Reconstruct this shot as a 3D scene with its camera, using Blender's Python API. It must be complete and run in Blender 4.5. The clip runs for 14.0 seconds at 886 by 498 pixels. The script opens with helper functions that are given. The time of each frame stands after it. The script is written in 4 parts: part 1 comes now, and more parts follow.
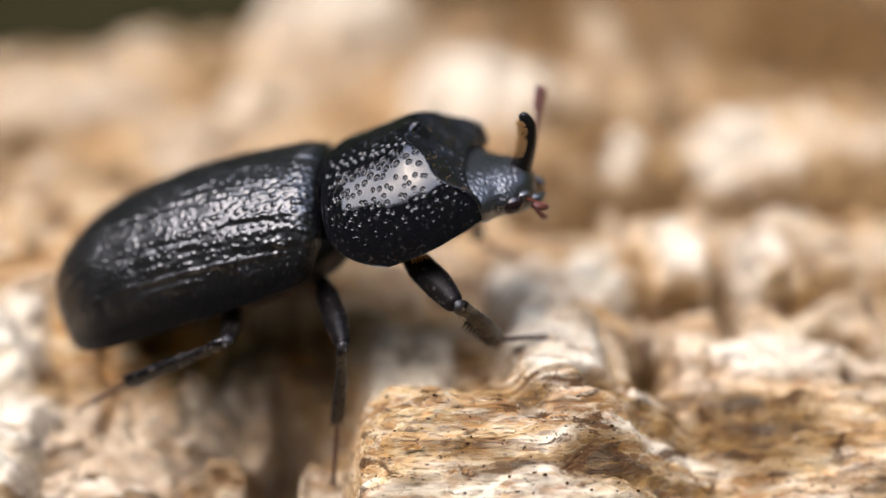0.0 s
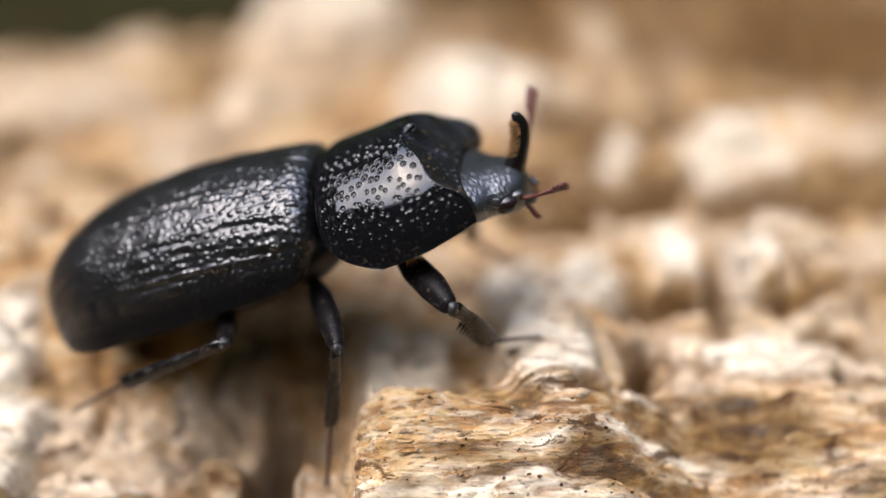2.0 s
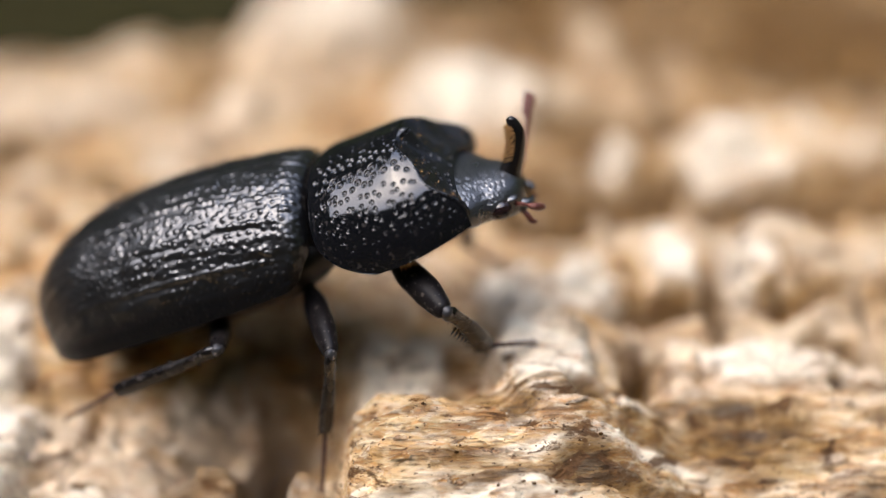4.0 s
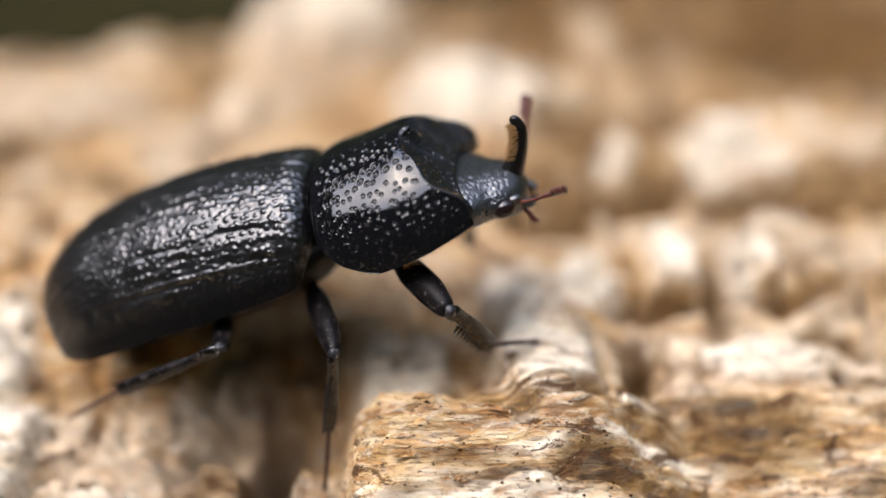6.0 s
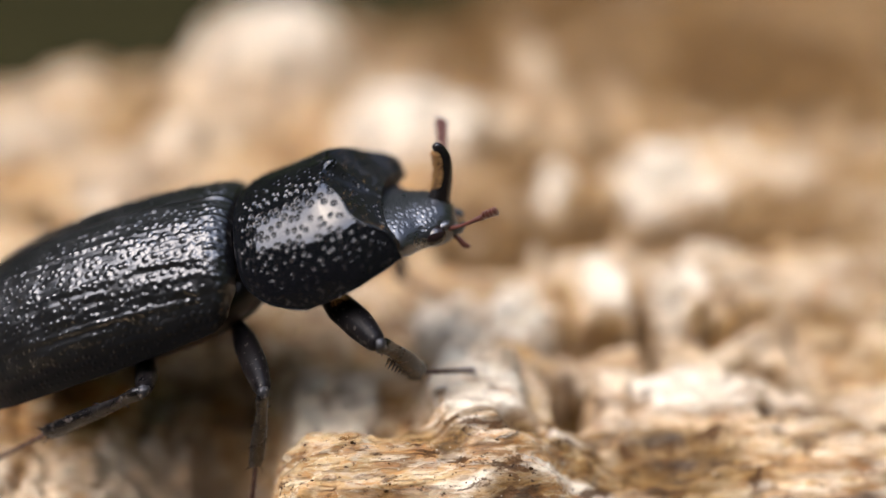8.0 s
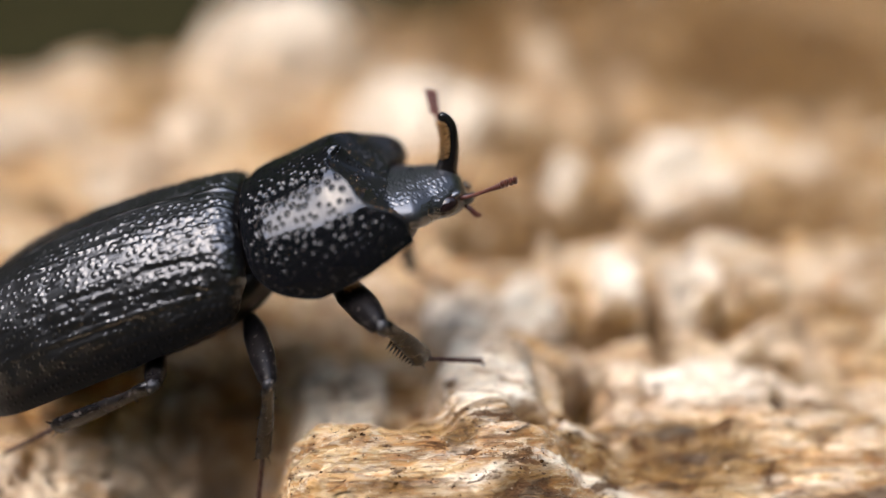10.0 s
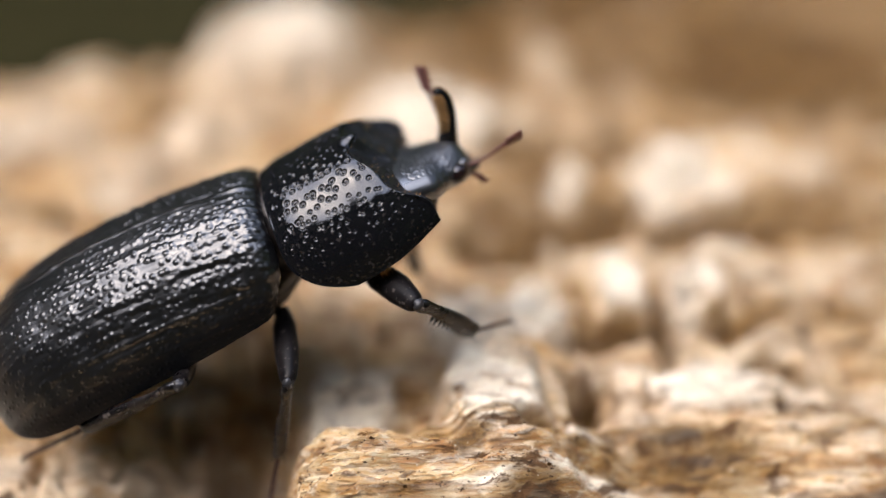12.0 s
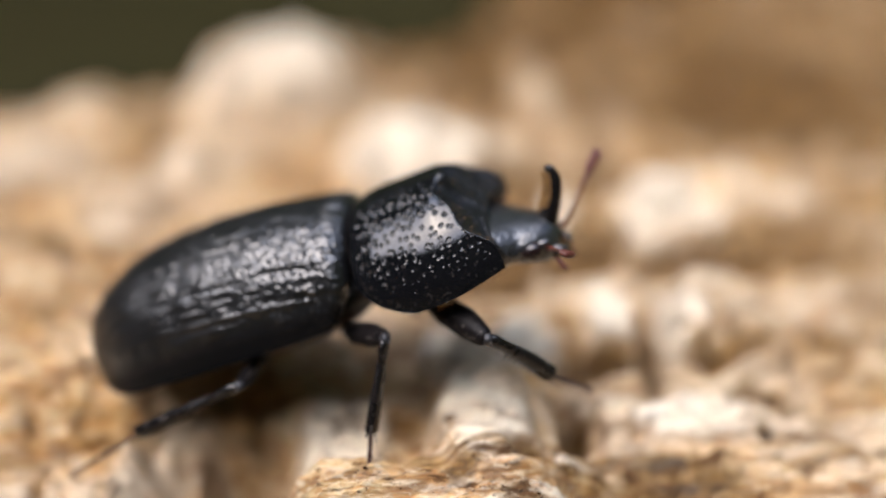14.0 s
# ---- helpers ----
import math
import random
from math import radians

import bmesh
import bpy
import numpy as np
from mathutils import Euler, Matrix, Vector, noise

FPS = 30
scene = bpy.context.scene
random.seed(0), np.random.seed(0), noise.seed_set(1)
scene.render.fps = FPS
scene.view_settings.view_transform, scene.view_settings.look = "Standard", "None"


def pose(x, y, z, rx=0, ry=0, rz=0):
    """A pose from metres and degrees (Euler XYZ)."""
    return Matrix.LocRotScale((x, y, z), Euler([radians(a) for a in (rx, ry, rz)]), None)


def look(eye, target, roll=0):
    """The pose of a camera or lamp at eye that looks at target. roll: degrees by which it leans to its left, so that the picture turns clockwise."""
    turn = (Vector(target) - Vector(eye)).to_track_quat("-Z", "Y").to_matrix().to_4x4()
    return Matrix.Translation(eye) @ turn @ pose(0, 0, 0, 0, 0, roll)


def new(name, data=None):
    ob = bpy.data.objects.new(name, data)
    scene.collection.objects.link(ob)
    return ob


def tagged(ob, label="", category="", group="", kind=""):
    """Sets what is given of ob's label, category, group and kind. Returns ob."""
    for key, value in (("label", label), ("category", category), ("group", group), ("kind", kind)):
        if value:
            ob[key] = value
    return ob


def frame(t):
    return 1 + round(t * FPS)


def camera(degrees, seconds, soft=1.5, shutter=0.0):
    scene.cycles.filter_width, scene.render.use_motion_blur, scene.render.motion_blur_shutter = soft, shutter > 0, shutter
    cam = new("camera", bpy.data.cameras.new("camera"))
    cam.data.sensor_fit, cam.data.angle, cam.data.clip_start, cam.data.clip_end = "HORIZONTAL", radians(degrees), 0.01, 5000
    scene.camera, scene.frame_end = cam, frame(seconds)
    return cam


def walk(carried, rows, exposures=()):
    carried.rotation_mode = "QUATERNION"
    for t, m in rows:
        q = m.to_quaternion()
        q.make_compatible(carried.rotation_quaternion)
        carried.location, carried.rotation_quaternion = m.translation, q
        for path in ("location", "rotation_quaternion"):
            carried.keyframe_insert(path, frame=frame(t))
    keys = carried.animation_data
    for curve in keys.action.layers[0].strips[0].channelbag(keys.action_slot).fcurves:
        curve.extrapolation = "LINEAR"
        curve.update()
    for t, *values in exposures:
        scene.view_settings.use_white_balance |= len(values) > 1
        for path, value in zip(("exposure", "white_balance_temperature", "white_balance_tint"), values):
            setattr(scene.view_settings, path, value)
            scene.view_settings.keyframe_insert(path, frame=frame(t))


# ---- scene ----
# A stag beetle with a horned head on rotten wood, at its true size: lengths below are millimetres, MM turns them into metres.
MM = 0.001

# ---- camera ----
cam = camera(55.0, 14.0)
cam.data.dof.use_dof = True
cam.data.dof.focus_distance = 18.5 * MM
cam.data.dof.aperture_fstop = 20.0
CAMERA_ROWS = [
    (0, -0.000, 0.000, 15.000, 60.00, 0.00, 0.00),
    (0.5, 0.001, -0.092, 15.140, 60.09, -0.18, -0.09),
    (1, 0.057, 0.022, 14.990, 60.05, -0.08, -0.16),
    (1.5, 0.003, 0.002, 14.981, 59.97, 0.04, -0.14),
    (2, 0.012, -0.026, 15.085, 59.99, -0.13, -0.29),
    (2.5, 0.027, 0.005, 15.006, 60.26, -0.12, -0.42),
    (3, 0.072, 0.092, 14.980, 60.26, -0.05, -0.32),
    (5.5, 0.186, 0.078, 15.120, 60.38, 0.06, -0.55),
    (6, 0.090, 0.073, 15.107, 60.04, 0.22, -0.51),
    (6.5, 0.403, 0.394, 15.142, 60.87, 0.20, -0.78),
    (7, 0.631, 0.328, 15.323, 60.94, -0.26, -2.26),
    (7.5, 0.832, 0.277, 15.393, 61.57, -0.63, -3.29),
    (10, 0.771, 0.442, 15.268, 60.97, -0.55, -2.74),
    (10.5, 0.703, 0.329, 15.245, 61.25, -0.30, -2.69),
    (11, 0.700, 0.294, 15.341, 61.15, -0.33, -2.71),
    (11.5, 0.645, 0.288, 15.345, 61.17, -0.51, -2.67),
    (12, 0.568, 0.236, 15.334, 61.46, -0.45, -2.85),
    (12.5, 0.589, 0.232, 15.491, 61.79, -0.56, -2.82),
    (13, 0.616, -0.006, 15.736, 62.53, -0.57, -3.01),
    (13.5, 0.594, -0.082, 15.816, 63.07, -0.75, -3.07),
    (14, 0.512, -0.107, 15.876, 62.84, -0.78, -3.37),
]
walk(cam, [(t, pose(x * MM, y * MM, z * MM, a, b, c)) for t, x, y, z, a, b, c in CAMERA_ROWS], [(0, -0.58), (14, -0.58)])

# ---- light: a pale sky over a clearing among trees ----
world = bpy.data.worlds.new("sky")
scene.world = world
world.use_nodes = True
nt = world.node_tree
sky = nt.nodes.new("ShaderNodeTexSky")
sky.sky_type = 'NISHITA'
sky.sun_disc = False
sky.sun_elevation, sky.sun_rotation = radians(62), radians(240)
sky.air_density, sky.dust_density, sky.ozone_density = 1.0, 7.0, 0.4
nt.links.new(sky.outputs[0], nt.nodes["Background"].inputs[0])
nt.nodes["Background"].inputs[1].default_value = 0.40

sun = new("sun", bpy.data.lights.new("sun", 'SUN'))
sun.data.energy = 5.0
sun.data.angle = radians(78)
sun.data.color = (0.785, 0.95, 1.36)
sun.matrix_world = look((-1.00, -0.40, 2.45), (0, 0.02, 0))


# ---- materials ----
class Nodes:
    """Short notation for a node material."""

    def __init__(self, name, rough=0.6, metal=0.0):
        self.mat = bpy.data.materials.new(name)
        self.mat.use_nodes = True
        self.tree = self.mat.node_tree
        self.out = self.tree.nodes["Principled BSDF"]
        self.out.inputs["Roughness"].default_value = rough
        self.out.inputs["Metallic"].default_value = metal

    def add(self, kind):
        return self.tree.nodes.new(kind)

    def link(self, a, b):
        self.tree.links.new(a, b)

    def coords(self, scale, stretch=(1, 1, 1), turn=(0, 0, 0)):
        c, m = self.add("ShaderNodeTexCoord"), self.add("ShaderNodeMapping")
        m.inputs["Scale"].default_value = [scale * s for s in stretch]
        m.inputs["Rotation"].default_value = [radians(a) for a in turn]
        self.link(c.outputs["Object"], m.inputs[0])
        return m.outputs[0]

    def noise(self, at, scale=1.0, detail=4.0, rough=0.55, distort=0.0):
        n = self.add("ShaderNodeTexNoise")
        n.inputs["Scale"].default_value, n.inputs["Detail"].default_value = scale, detail
        n.inputs["Roughness"].default_value, n.inputs["Distortion"].default_value = rough, distort
        self.link(at, n.inputs["Vector"])
        return n.outputs["Fac"]

    def ramp(self, fac, stops):
        r = self.add("ShaderNodeValToRGB")
        while len(r.color_ramp.elements) < len(stops):
            r.color_ramp.elements.new(0.5)
        for e, (p, c) in zip(r.color_ramp.elements, stops):
            e.position, e.color = p, (*c, 1) if len(c) == 3 else c
        self.link(fac, r.inputs[0])
        return r.outputs[0]

    def mix(self, fac, a, b, kind='MIX'):
        m = self.add("ShaderNodeMix")
        m.data_type, m.blend_type = 'RGBA', kind
        for k, v in ((0, fac), (6, a), (7, b)):
            if hasattr(v, "is_output"):
                self.link(v, m.inputs[k])
            else:
                m.inputs[k].default_value = v if k == 0 else (*v, 1)
        return m.outputs[2]

    def math(self, op, a, b):
        m = self.add("ShaderNodeMath")
        m.operation, m.use_clamp = op, True
        for k, v in ((0, a), (1, b)):
            if hasattr(v, "is_output"):
                self.link(v, m.inputs[k])
            else:
                m.inputs[k].default_value = v
        return m.outputs[0]

    def attr(self, name):
        n = self.add("ShaderNodeAttribute")
        n.attribute_name = name
        return n.outputs["Fac"]

    def bump(self, height, strength, distance):
        b = self.add("ShaderNodeBump")
        b.inputs["Strength"].default_value, b.inputs["Distance"].default_value = strength, distance
        self.link(height, b.inputs["Height"])
        self.link(b.outputs[0], self.out.inputs["Normal"])

    def base(self, colour):
        self.link(colour, self.out.inputs["Base Color"])

    def gloss(self, value):
        self.link(value, self.out.inputs["Roughness"])


def wood_material():
    m = Nodes("rotten_wood", 0.75)
    m.out.inputs["Specular IOR Level"].default_value = 0.25
    along = m.coords(1000, (0.16, 1.0, 1.0), (0, 0, 8))
    fibre = m.noise(along, 2.1, 9, 0.70, 0.9)
    strand = m.noise(along, 7.5, 6, 0.66, 0.4)
    speck = m.noise(m.coords(1000, (0.7, 1.3, 1.3)), 7.0, 5, 0.7, 0.2)
    blotch = m.noise(m.coords(1000, (0.8, 1.3, 1.3)), 0.30, 6, 0.62, 0.8)
    decay = m.noise(m.coords(1000, (0.55, 1.25, 1.25), (0, 0, 8)), 1.5, 7, 0.68, 0.7)
    tone = m.ramp(fibre, [(0.39, (0.17, 0.060, 0.012)), (0.46, (0.46, 0.215, 0.048)), (0.53, (0.76, 0.45, 0.13)), (0.60, (0.95, 0.78, 0.43))])
    warm = m.ramp(blotch, [(0.43, (0.10, 0.045, 0.014)), (0.50, (0.30, 0.155, 0.052)), (0.58, (0.56, 0.35, 0.15)), (0.65, (0.94, 0.80, 0.54))])
    col = m.mix(0.5, tone, warm)
    mottle = m.noise(m.coords(1000, (0.55, 1.2, 1.5), (0, 0, 8)), 0.85, 6, 0.62, 1.0)
    col = m.mix(0.30, col, m.ramp(mottle, [(0.40, (0.085, 0.035, 0.010)), (0.46, (0.40, 0.20, 0.060)), (0.53, (0.76, 0.51, 0.22)), (0.60, (0.97, 0.90, 0.72))]))
    streak = m.ramp(strand, [(0.38, (1, 1, 1)), (0.47, (0, 0, 0))])
    col = m.mix(m.math('MULTIPLY', streak, 0.7), col, (0.50, 0.22, 0.05))
    lighter = m.ramp(strand, [(0.54, (0, 0, 0)), (0.64, (1, 1, 1))])
    col = m.mix(m.math('MULTIPLY', lighter, 0.5), col, (0.93, 0.82, 0.58))
    amber = m.ramp(m.noise(m.coords(1000, (0.5, 1.1, 1.1)), 0.75, 4, 0.6, 0.6), [(0.55, (0, 0, 0)), (0.66, (1, 1, 1))])
    col = m.mix(m.math('MULTIPLY', amber, 0.5), col, (0.66, 0.34, 0.065))
    pale = m.math('MULTIPLY', m.attr("bleach_and_light"), m.ramp(strand, [(0.36, (0.45, 0.45, 0.45)), (0.5, (1, 1, 1))]))
    pale = m.math('MULTIPLY', pale, m.ramp(mottle, [(0.38, (0.5, 0.5, 0.5)), (0.48, (1, 1, 1))]))
    col = m.mix(pale, col, (0.97, 0.88, 0.70))
    groove = m.ramp(m.noise(m.coords(1000, (0.09, 1.0, 1.0), (0, 0, 5)), 9.0, 5, 0.65, 0.3), [(0.40, (1, 1, 1)), (0.46, (0, 0, 0))])
    col = m.mix(m.math('MULTIPLY', groove, m.math('SUBTRACT', 0.46, m.math('MULTIPLY', pale, 0.40))), col, (0.30, 0.125, 0.030))
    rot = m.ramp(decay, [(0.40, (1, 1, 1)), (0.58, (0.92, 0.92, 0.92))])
    # brown stains, and the shade of cracks and the split, go into the colour
    col = m.mix(m.math('MULTIPLY', m.attr("stain_and_shade"), rot), col, m.mix(m.ramp(fibre, [(0.4, (0, 0, 0)), (0.58, (1, 1, 1))]), (0.034, 0.016, 0.006), (0.23, 0.120, 0.030)))
    rotten = m.ramp(decay, [(0.395, (1, 1, 1)), (0.43, (0, 0, 0))])
    col = m.mix(m.math('MULTIPLY', rotten, 0.85), col, m.mix(speck, (0.045, 0.022, 0.010), (0.24, 0.11, 0.035)))
    crumbs = m.ramp(speck, [(0.355, (1, 1, 1)), (0.395, (0, 0, 0))])
    col = m.mix(m.math('MULTIPLY', crumbs, 0.9), col, (0.05, 0.022, 0.010))
    m.base(col)
    m.gloss(m.ramp(speck, [(0.4, (0.7, 0.7, 0.7)), (0.68, (0.28, 0.28, 0.28))]))
    m.bump(m.math('ADD', m.math('MULTIPLY', m.math('ADD', m.math('MULTIPLY', strand, 0.5), m.math('SUBTRACT', m.math('MULTIPLY', speck, 0.5), m.math('MULTIPLY', groove, 0.25))), 0.7), m.math('MULTIPLY', m.ramp(decay, [(0.33, (0, 0, 0)), (0.42, (1, 1, 1))]), 0.3)), 1.0, 0.20 * MM)
    return m.mat


def chitin_material(name, colour, low, high, fine=0.35, dust=0.0, spec=0.55, face=0.24, coat=0.0):
    m = Nodes(name, low)
    m.link(m.mix(m.attr("shine_cut"), (spec,) * 3, (0.16,) * 3), m.out.inputs["Specular IOR Level"])
    grain = m.noise(m.coords(1000), 14.0, 4, 0.6)
    smear = m.noise(m.coords(1000), 1.3, 4, 0.6)
    col = m.mix(m.math('MULTIPLY', grain, 0.6), colour, tuple(c * 1.8 + 0.004 for c in colour))
    if dust:
        specks = m.ramp(m.noise(m.coords(1000), 9.0, 3, 0.5), [(0.61, (0, 0, 0)), (0.67, (1, 1, 1))])
        col = m.mix(m.math('MULTIPLY', specks, dust), col, (0.42, 0.36, 0.31))
    m.base(col)
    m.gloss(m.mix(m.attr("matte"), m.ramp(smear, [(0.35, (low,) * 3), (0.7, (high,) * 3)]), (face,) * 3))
    m.bump(grain, fine, 0.006 * MM)
    if coat:
        m.link(m.math('SUBTRACT', coat, m.attr("shine_cut")), m.out.inputs["Coat Weight"])
        m.out.inputs["Coat Roughness"].default_value = 0.13
    return m.mat


def plain_material(name, colour, rough, other, scale, sub=0.0):
    m = Nodes(name, rough)
    m.base(m.mix(m.noise(m.coords(scale), 1.0, 6, 0.65), colour, other))
    m.bump(m.noise(m.coords(scale * 3), 1.0, 5, 0.6), 0.4, 0.3 / scale)
    m.out.inputs["Subsurface Weight"].default_value = sub
    if rough > 0.75:
        m.out.inputs["Specular IOR Level"].default_value = 0.0
    return m.mat


WOOD = wood_material()
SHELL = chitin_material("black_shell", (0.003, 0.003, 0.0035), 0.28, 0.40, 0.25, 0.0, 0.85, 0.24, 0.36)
THORAX = chitin_material("black_thorax", (0.003, 0.003, 0.004), 0.03, 0.07, 0.06, 0.05, 0.56, 0.36)
HORN = chitin_material("black_horn", (0.006, 0.005, 0.005), 0.12, 0.22, 0.2, 0.0, 0.4)
HEAD = chitin_material("black_head", (0.014, 0.015, 0.018), 0.26, 0.38, 0.5, 0.0, 1.0, 0.24, 0.55)
LEG = chitin_material("black_leg", (0.005, 0.004, 0.004), 0.26, 0.40, 0.6, 0.12, 0.08)
FOOT = chitin_material("brown_black_foot", (0.038, 0.014, 0.010), 0.28, 0.40, 0.5, 0.1, 0.4)
SHIN = chitin_material("black_shin", (0.004, 0.003, 0.003), 0.20, 0.34, 0.9, 0.15, 0.60)
KNEE = chitin_material("dusty_knee", (0.016, 0.015, 0.016), 0.35, 0.55, 0.9, 0.7, 0.5)
UNDER = chitin_material("brown_black_underside", (0.014, 0.009, 0.007), 0.35, 0.5, 0.5)
EYE = chitin_material("dark_eye", (0.010, 0.005, 0.005), 0.06, 0.10, 0.1)
ANTENNA = plain_material("red_brown_antenna", (0.060, 0.016, 0.012), 0.32, (0.15, 0.045, 0.030), 6000)
BRISTLE = plain_material("golden_bristle", (0.40, 0.20, 0.06), 0.45, (0.55, 0.32, 0.12), 9000)
SUGAR = plain_material("pale_grain", (0.75, 0.68, 0.55), 0.25, (0.6, 0.5, 0.35), 9000)
FRASS = plain_material("brown_frass", (0.035, 0.018, 0.008), 0.8, (0.11, 0.055, 0.020), 9000)
SOIL = plain_material("forest_floor", (0.014, 0.014, 0.006), 0.95, (0.040, 0.034, 0.015), 40)
LEAVES = plain_material("dark_foliage", (0.030, 0.050, 0.014), 0.8, (0.085, 0.110, 0.032), 5)


# ---- building helpers ----
def mesh_object(name, verts, faces, material, parent=None, label="", smooth=True, floats=None):
    """One mesh object from vertices in millimetres."""
    me = bpy.data.meshes.new(name)
    me.from_pydata((np.asarray(verts, float) * MM).tolist(), [], faces)
    me.polygons.foreach_set("use_smooth", [smooth] * len(me.polygons))
    for key, values in (floats or {}).items():
        me.attributes.new(key, 'FLOAT', 'POINT').data.foreach_set("value", np.asarray(values, np.float32).ravel())
    me.materials.append(material)
    me.update()
    ob = new(name, me)
    ob.parent = parent
    return tagged(ob, label)


def grid_faces(n, m, wrap=False):
    """Quads of a grid of n rows of m vertices."""
    i = np.arange(n - 1)[:, None]
    j = np.arange(m if wrap else m - 1)[None, :]
    k = (j + 1) % m
    return np.stack([i * m + j + 0 * i, i * m + k + 0 * i, (i + 1) * m + k, (i + 1) * m + j], -1).reshape(-1, 4).tolist()


def join(pieces):
    """Several (verts, faces) in one."""
    verts, faces, n = [], [], 0
    for v, f in pieces:
        verts.append(np.asarray(v, float))
        faces += [[a + n for a in q] for q in f]
        n += len(v)
    return np.concatenate(verts), faces


def tube(points, radii, sides=10, flat=1.0, side=(0, 1, 0)):
    """A closed limb along points with a radius at each; flat squeezes it across side."""
    p, r = np.asarray(points, float), np.asarray(radii, float)
    d = np.gradient(p, axis=0)
    d /= np.linalg.norm(d, axis=1, keepdims=True)
    a = np.cross(d, np.asarray(side, float))
    a /= np.linalg.norm(a, axis=1, keepdims=True)
    b = np.cross(d, a)
    ang = np.arange(sides) * 2 * np.pi / sides
    ring = p[:, None] + r[:, None, None] * (np.cos(ang)[None, :, None] * a[:, None] + flat * np.sin(ang)[None, :, None] * b[:, None])
    v = np.concatenate([ring.reshape(-1, 3), p[:1] - d[:1] * r[0] * 0.5, p[-1:] + d[-1:] * r[-1] * 0.5])
    f = grid_faces(len(p), sides, True)
    n = len(p) * sides
    f += [[n, (k + 1) % sides, k] for k in range(sides)]
    f += [[n + 1, n - sides + k, n - sides + (k + 1) % sides] for k in range(sides)]
    return v, f


def smooth_tube(points, radii, steps=6, **more):
    """A tube through a smooth curve by the points."""
    p, r = np.asarray(points, float), np.asarray(radii, float)
    t = np.arange(len(p))
    s = np.linspace(0, len(p) - 1, (len(p) - 1) * steps + 1)
    q = np.concatenate([2 * p[:1] - p[1:2], p, 2 * p[-1:] - p[-2:-1]])
    i = np.minimum(s.astype(int), len(p) - 2)
    u = (s - i)[:, None]
    a, b, c, d = q[i], q[i + 1], q[i + 2], q[i + 3]
    line = 0.5 * (2 * b + (c - a) * u + (2 * a - 5 * b + 4 * c - d) * u ** 2 + (3 * b - a - 3 * c + d) * u ** 3)
    return tube(line, np.interp(s, t, r), **more)


def spike(base, tip, r):
    """A thin bristle or spine."""
    base, tip = np.asarray(base, float), np.asarray(tip, float)
    d = (tip - base) / np.linalg.norm(tip - base)
    a = np.cross(d, (0.31, 0.52, 0.79))
    a /= np.linalg.norm(a)
    b = np.cross(d, a)
    ring = [base + r * (math.cos(k * 2.0944) * a + math.sin(k * 2.0944) * b) for k in range(3)]
    return np.array(ring + [tip]), [[0, 1, 3], [1, 2, 3], [2, 0, 3]]


def ellipsoid(centre, radii, n=14, m=20):
    th = np.linspace(0.02, np.pi - 0.02, n)[:, None]
    ph = (np.arange(m) * 2 * np.pi / m)[None, :]
    v = np.stack([np.sin(th) * np.cos(ph), np.sin(th) * np.sin(ph), np.cos(th) + 0 * ph], -1).reshape(-1, 3)
    return v * np.asarray(radii, float) + np.asarray(centre, float), grid_faces(n, m, True)


rng = np.random.default_rng(7)
LATTICE = rng.random((64, 64, 8))


def value_noise(x, y, k=0):
    """Smooth noise from -1 to 1 on arrays."""
    xi, yi = np.floor(x).astype(int), np.floor(y).astype(int)
    fx, fy = x - xi, y - yi
    fx, fy = fx * fx * (3 - 2 * fx), fy * fy * (3 - 2 * fy)
    g = LATTICE[:, :, k % 8]
    a, b = g[xi % 64, yi % 64], g[(xi + 1) % 64, yi % 64]
    c, d = g[xi % 64, (yi + 1) % 64], g[(xi + 1) % 64, (yi + 1) % 64]
    return 2 * ((a * (1 - fx) + b * fx) * (1 - fy) + (c * (1 - fx) + d * fx) * fy) - 1


def fractal(x, y, octaves=4, k=0):
    total, amp = 0.0, 1.0
    for o in range(octaves):
        total = total + amp * value_noise(x * 2 ** o + 17.3 * o, y * 2 ** o + 9.1 * o, k + o)
        amp *= 0.5
    return total / 1.9


def step(a, b, x):
    u = np.clip((x - a) / (b - a), 0, 1)
    return u * u * (3 - 2 * u)


# ---- the setting ----
def forest_floor():
    n = 60
    r = np.concatenate([[0], np.geomspace(150, 60000, 40)])
    a = np.arange(n) * 2 * np.pi / n
    v = np.stack([r[:, None] * np.cos(a), r[:, None] * np.sin(a), -260 + 0 * r[:, None] * a], -1)
    v[..., 2] += 18 * fractal(v[..., 0] / 200, v[..., 1] / 200, 3)
    ob = mesh_object("ground", v.reshape(-1, 3), grid_faces(len(r), n, True), SOIL)
    tagged(ob, "dark damp forest floor with moss and leaf litter", "ground", kind="structure")


def treeline():
    """A dark wall of leaves, unseen and open above, highest on two sides to shape reflections."""
    n, m = 160, 40
    a = (np.arange(n) * 2 * np.pi / n)[:, None]
    s = np.linspace(0, 1, m)[None, :]
    closed = 0.5 - 0.5 * np.cos(2 * (a - radians(27)))
    top = 2200 + 3600 * closed + 600 * fractal(a * 4, 0 * a, 4)
    r = 3400 + 500 * fractal(a * 6, s * 5, 4, 2)
    v = np.stack([r * np.cos(a), r * np.sin(a), -300 + s * (top + 300)], -1)
    v = np.concatenate([v, v[:1]])
    ob = mesh_object("backdrop", v.reshape(-1, 3), grid_faces(n + 1, m), LEAVES)
    tagged(ob, "dense dark green woodland round the clearing", "woodland", kind="structure")


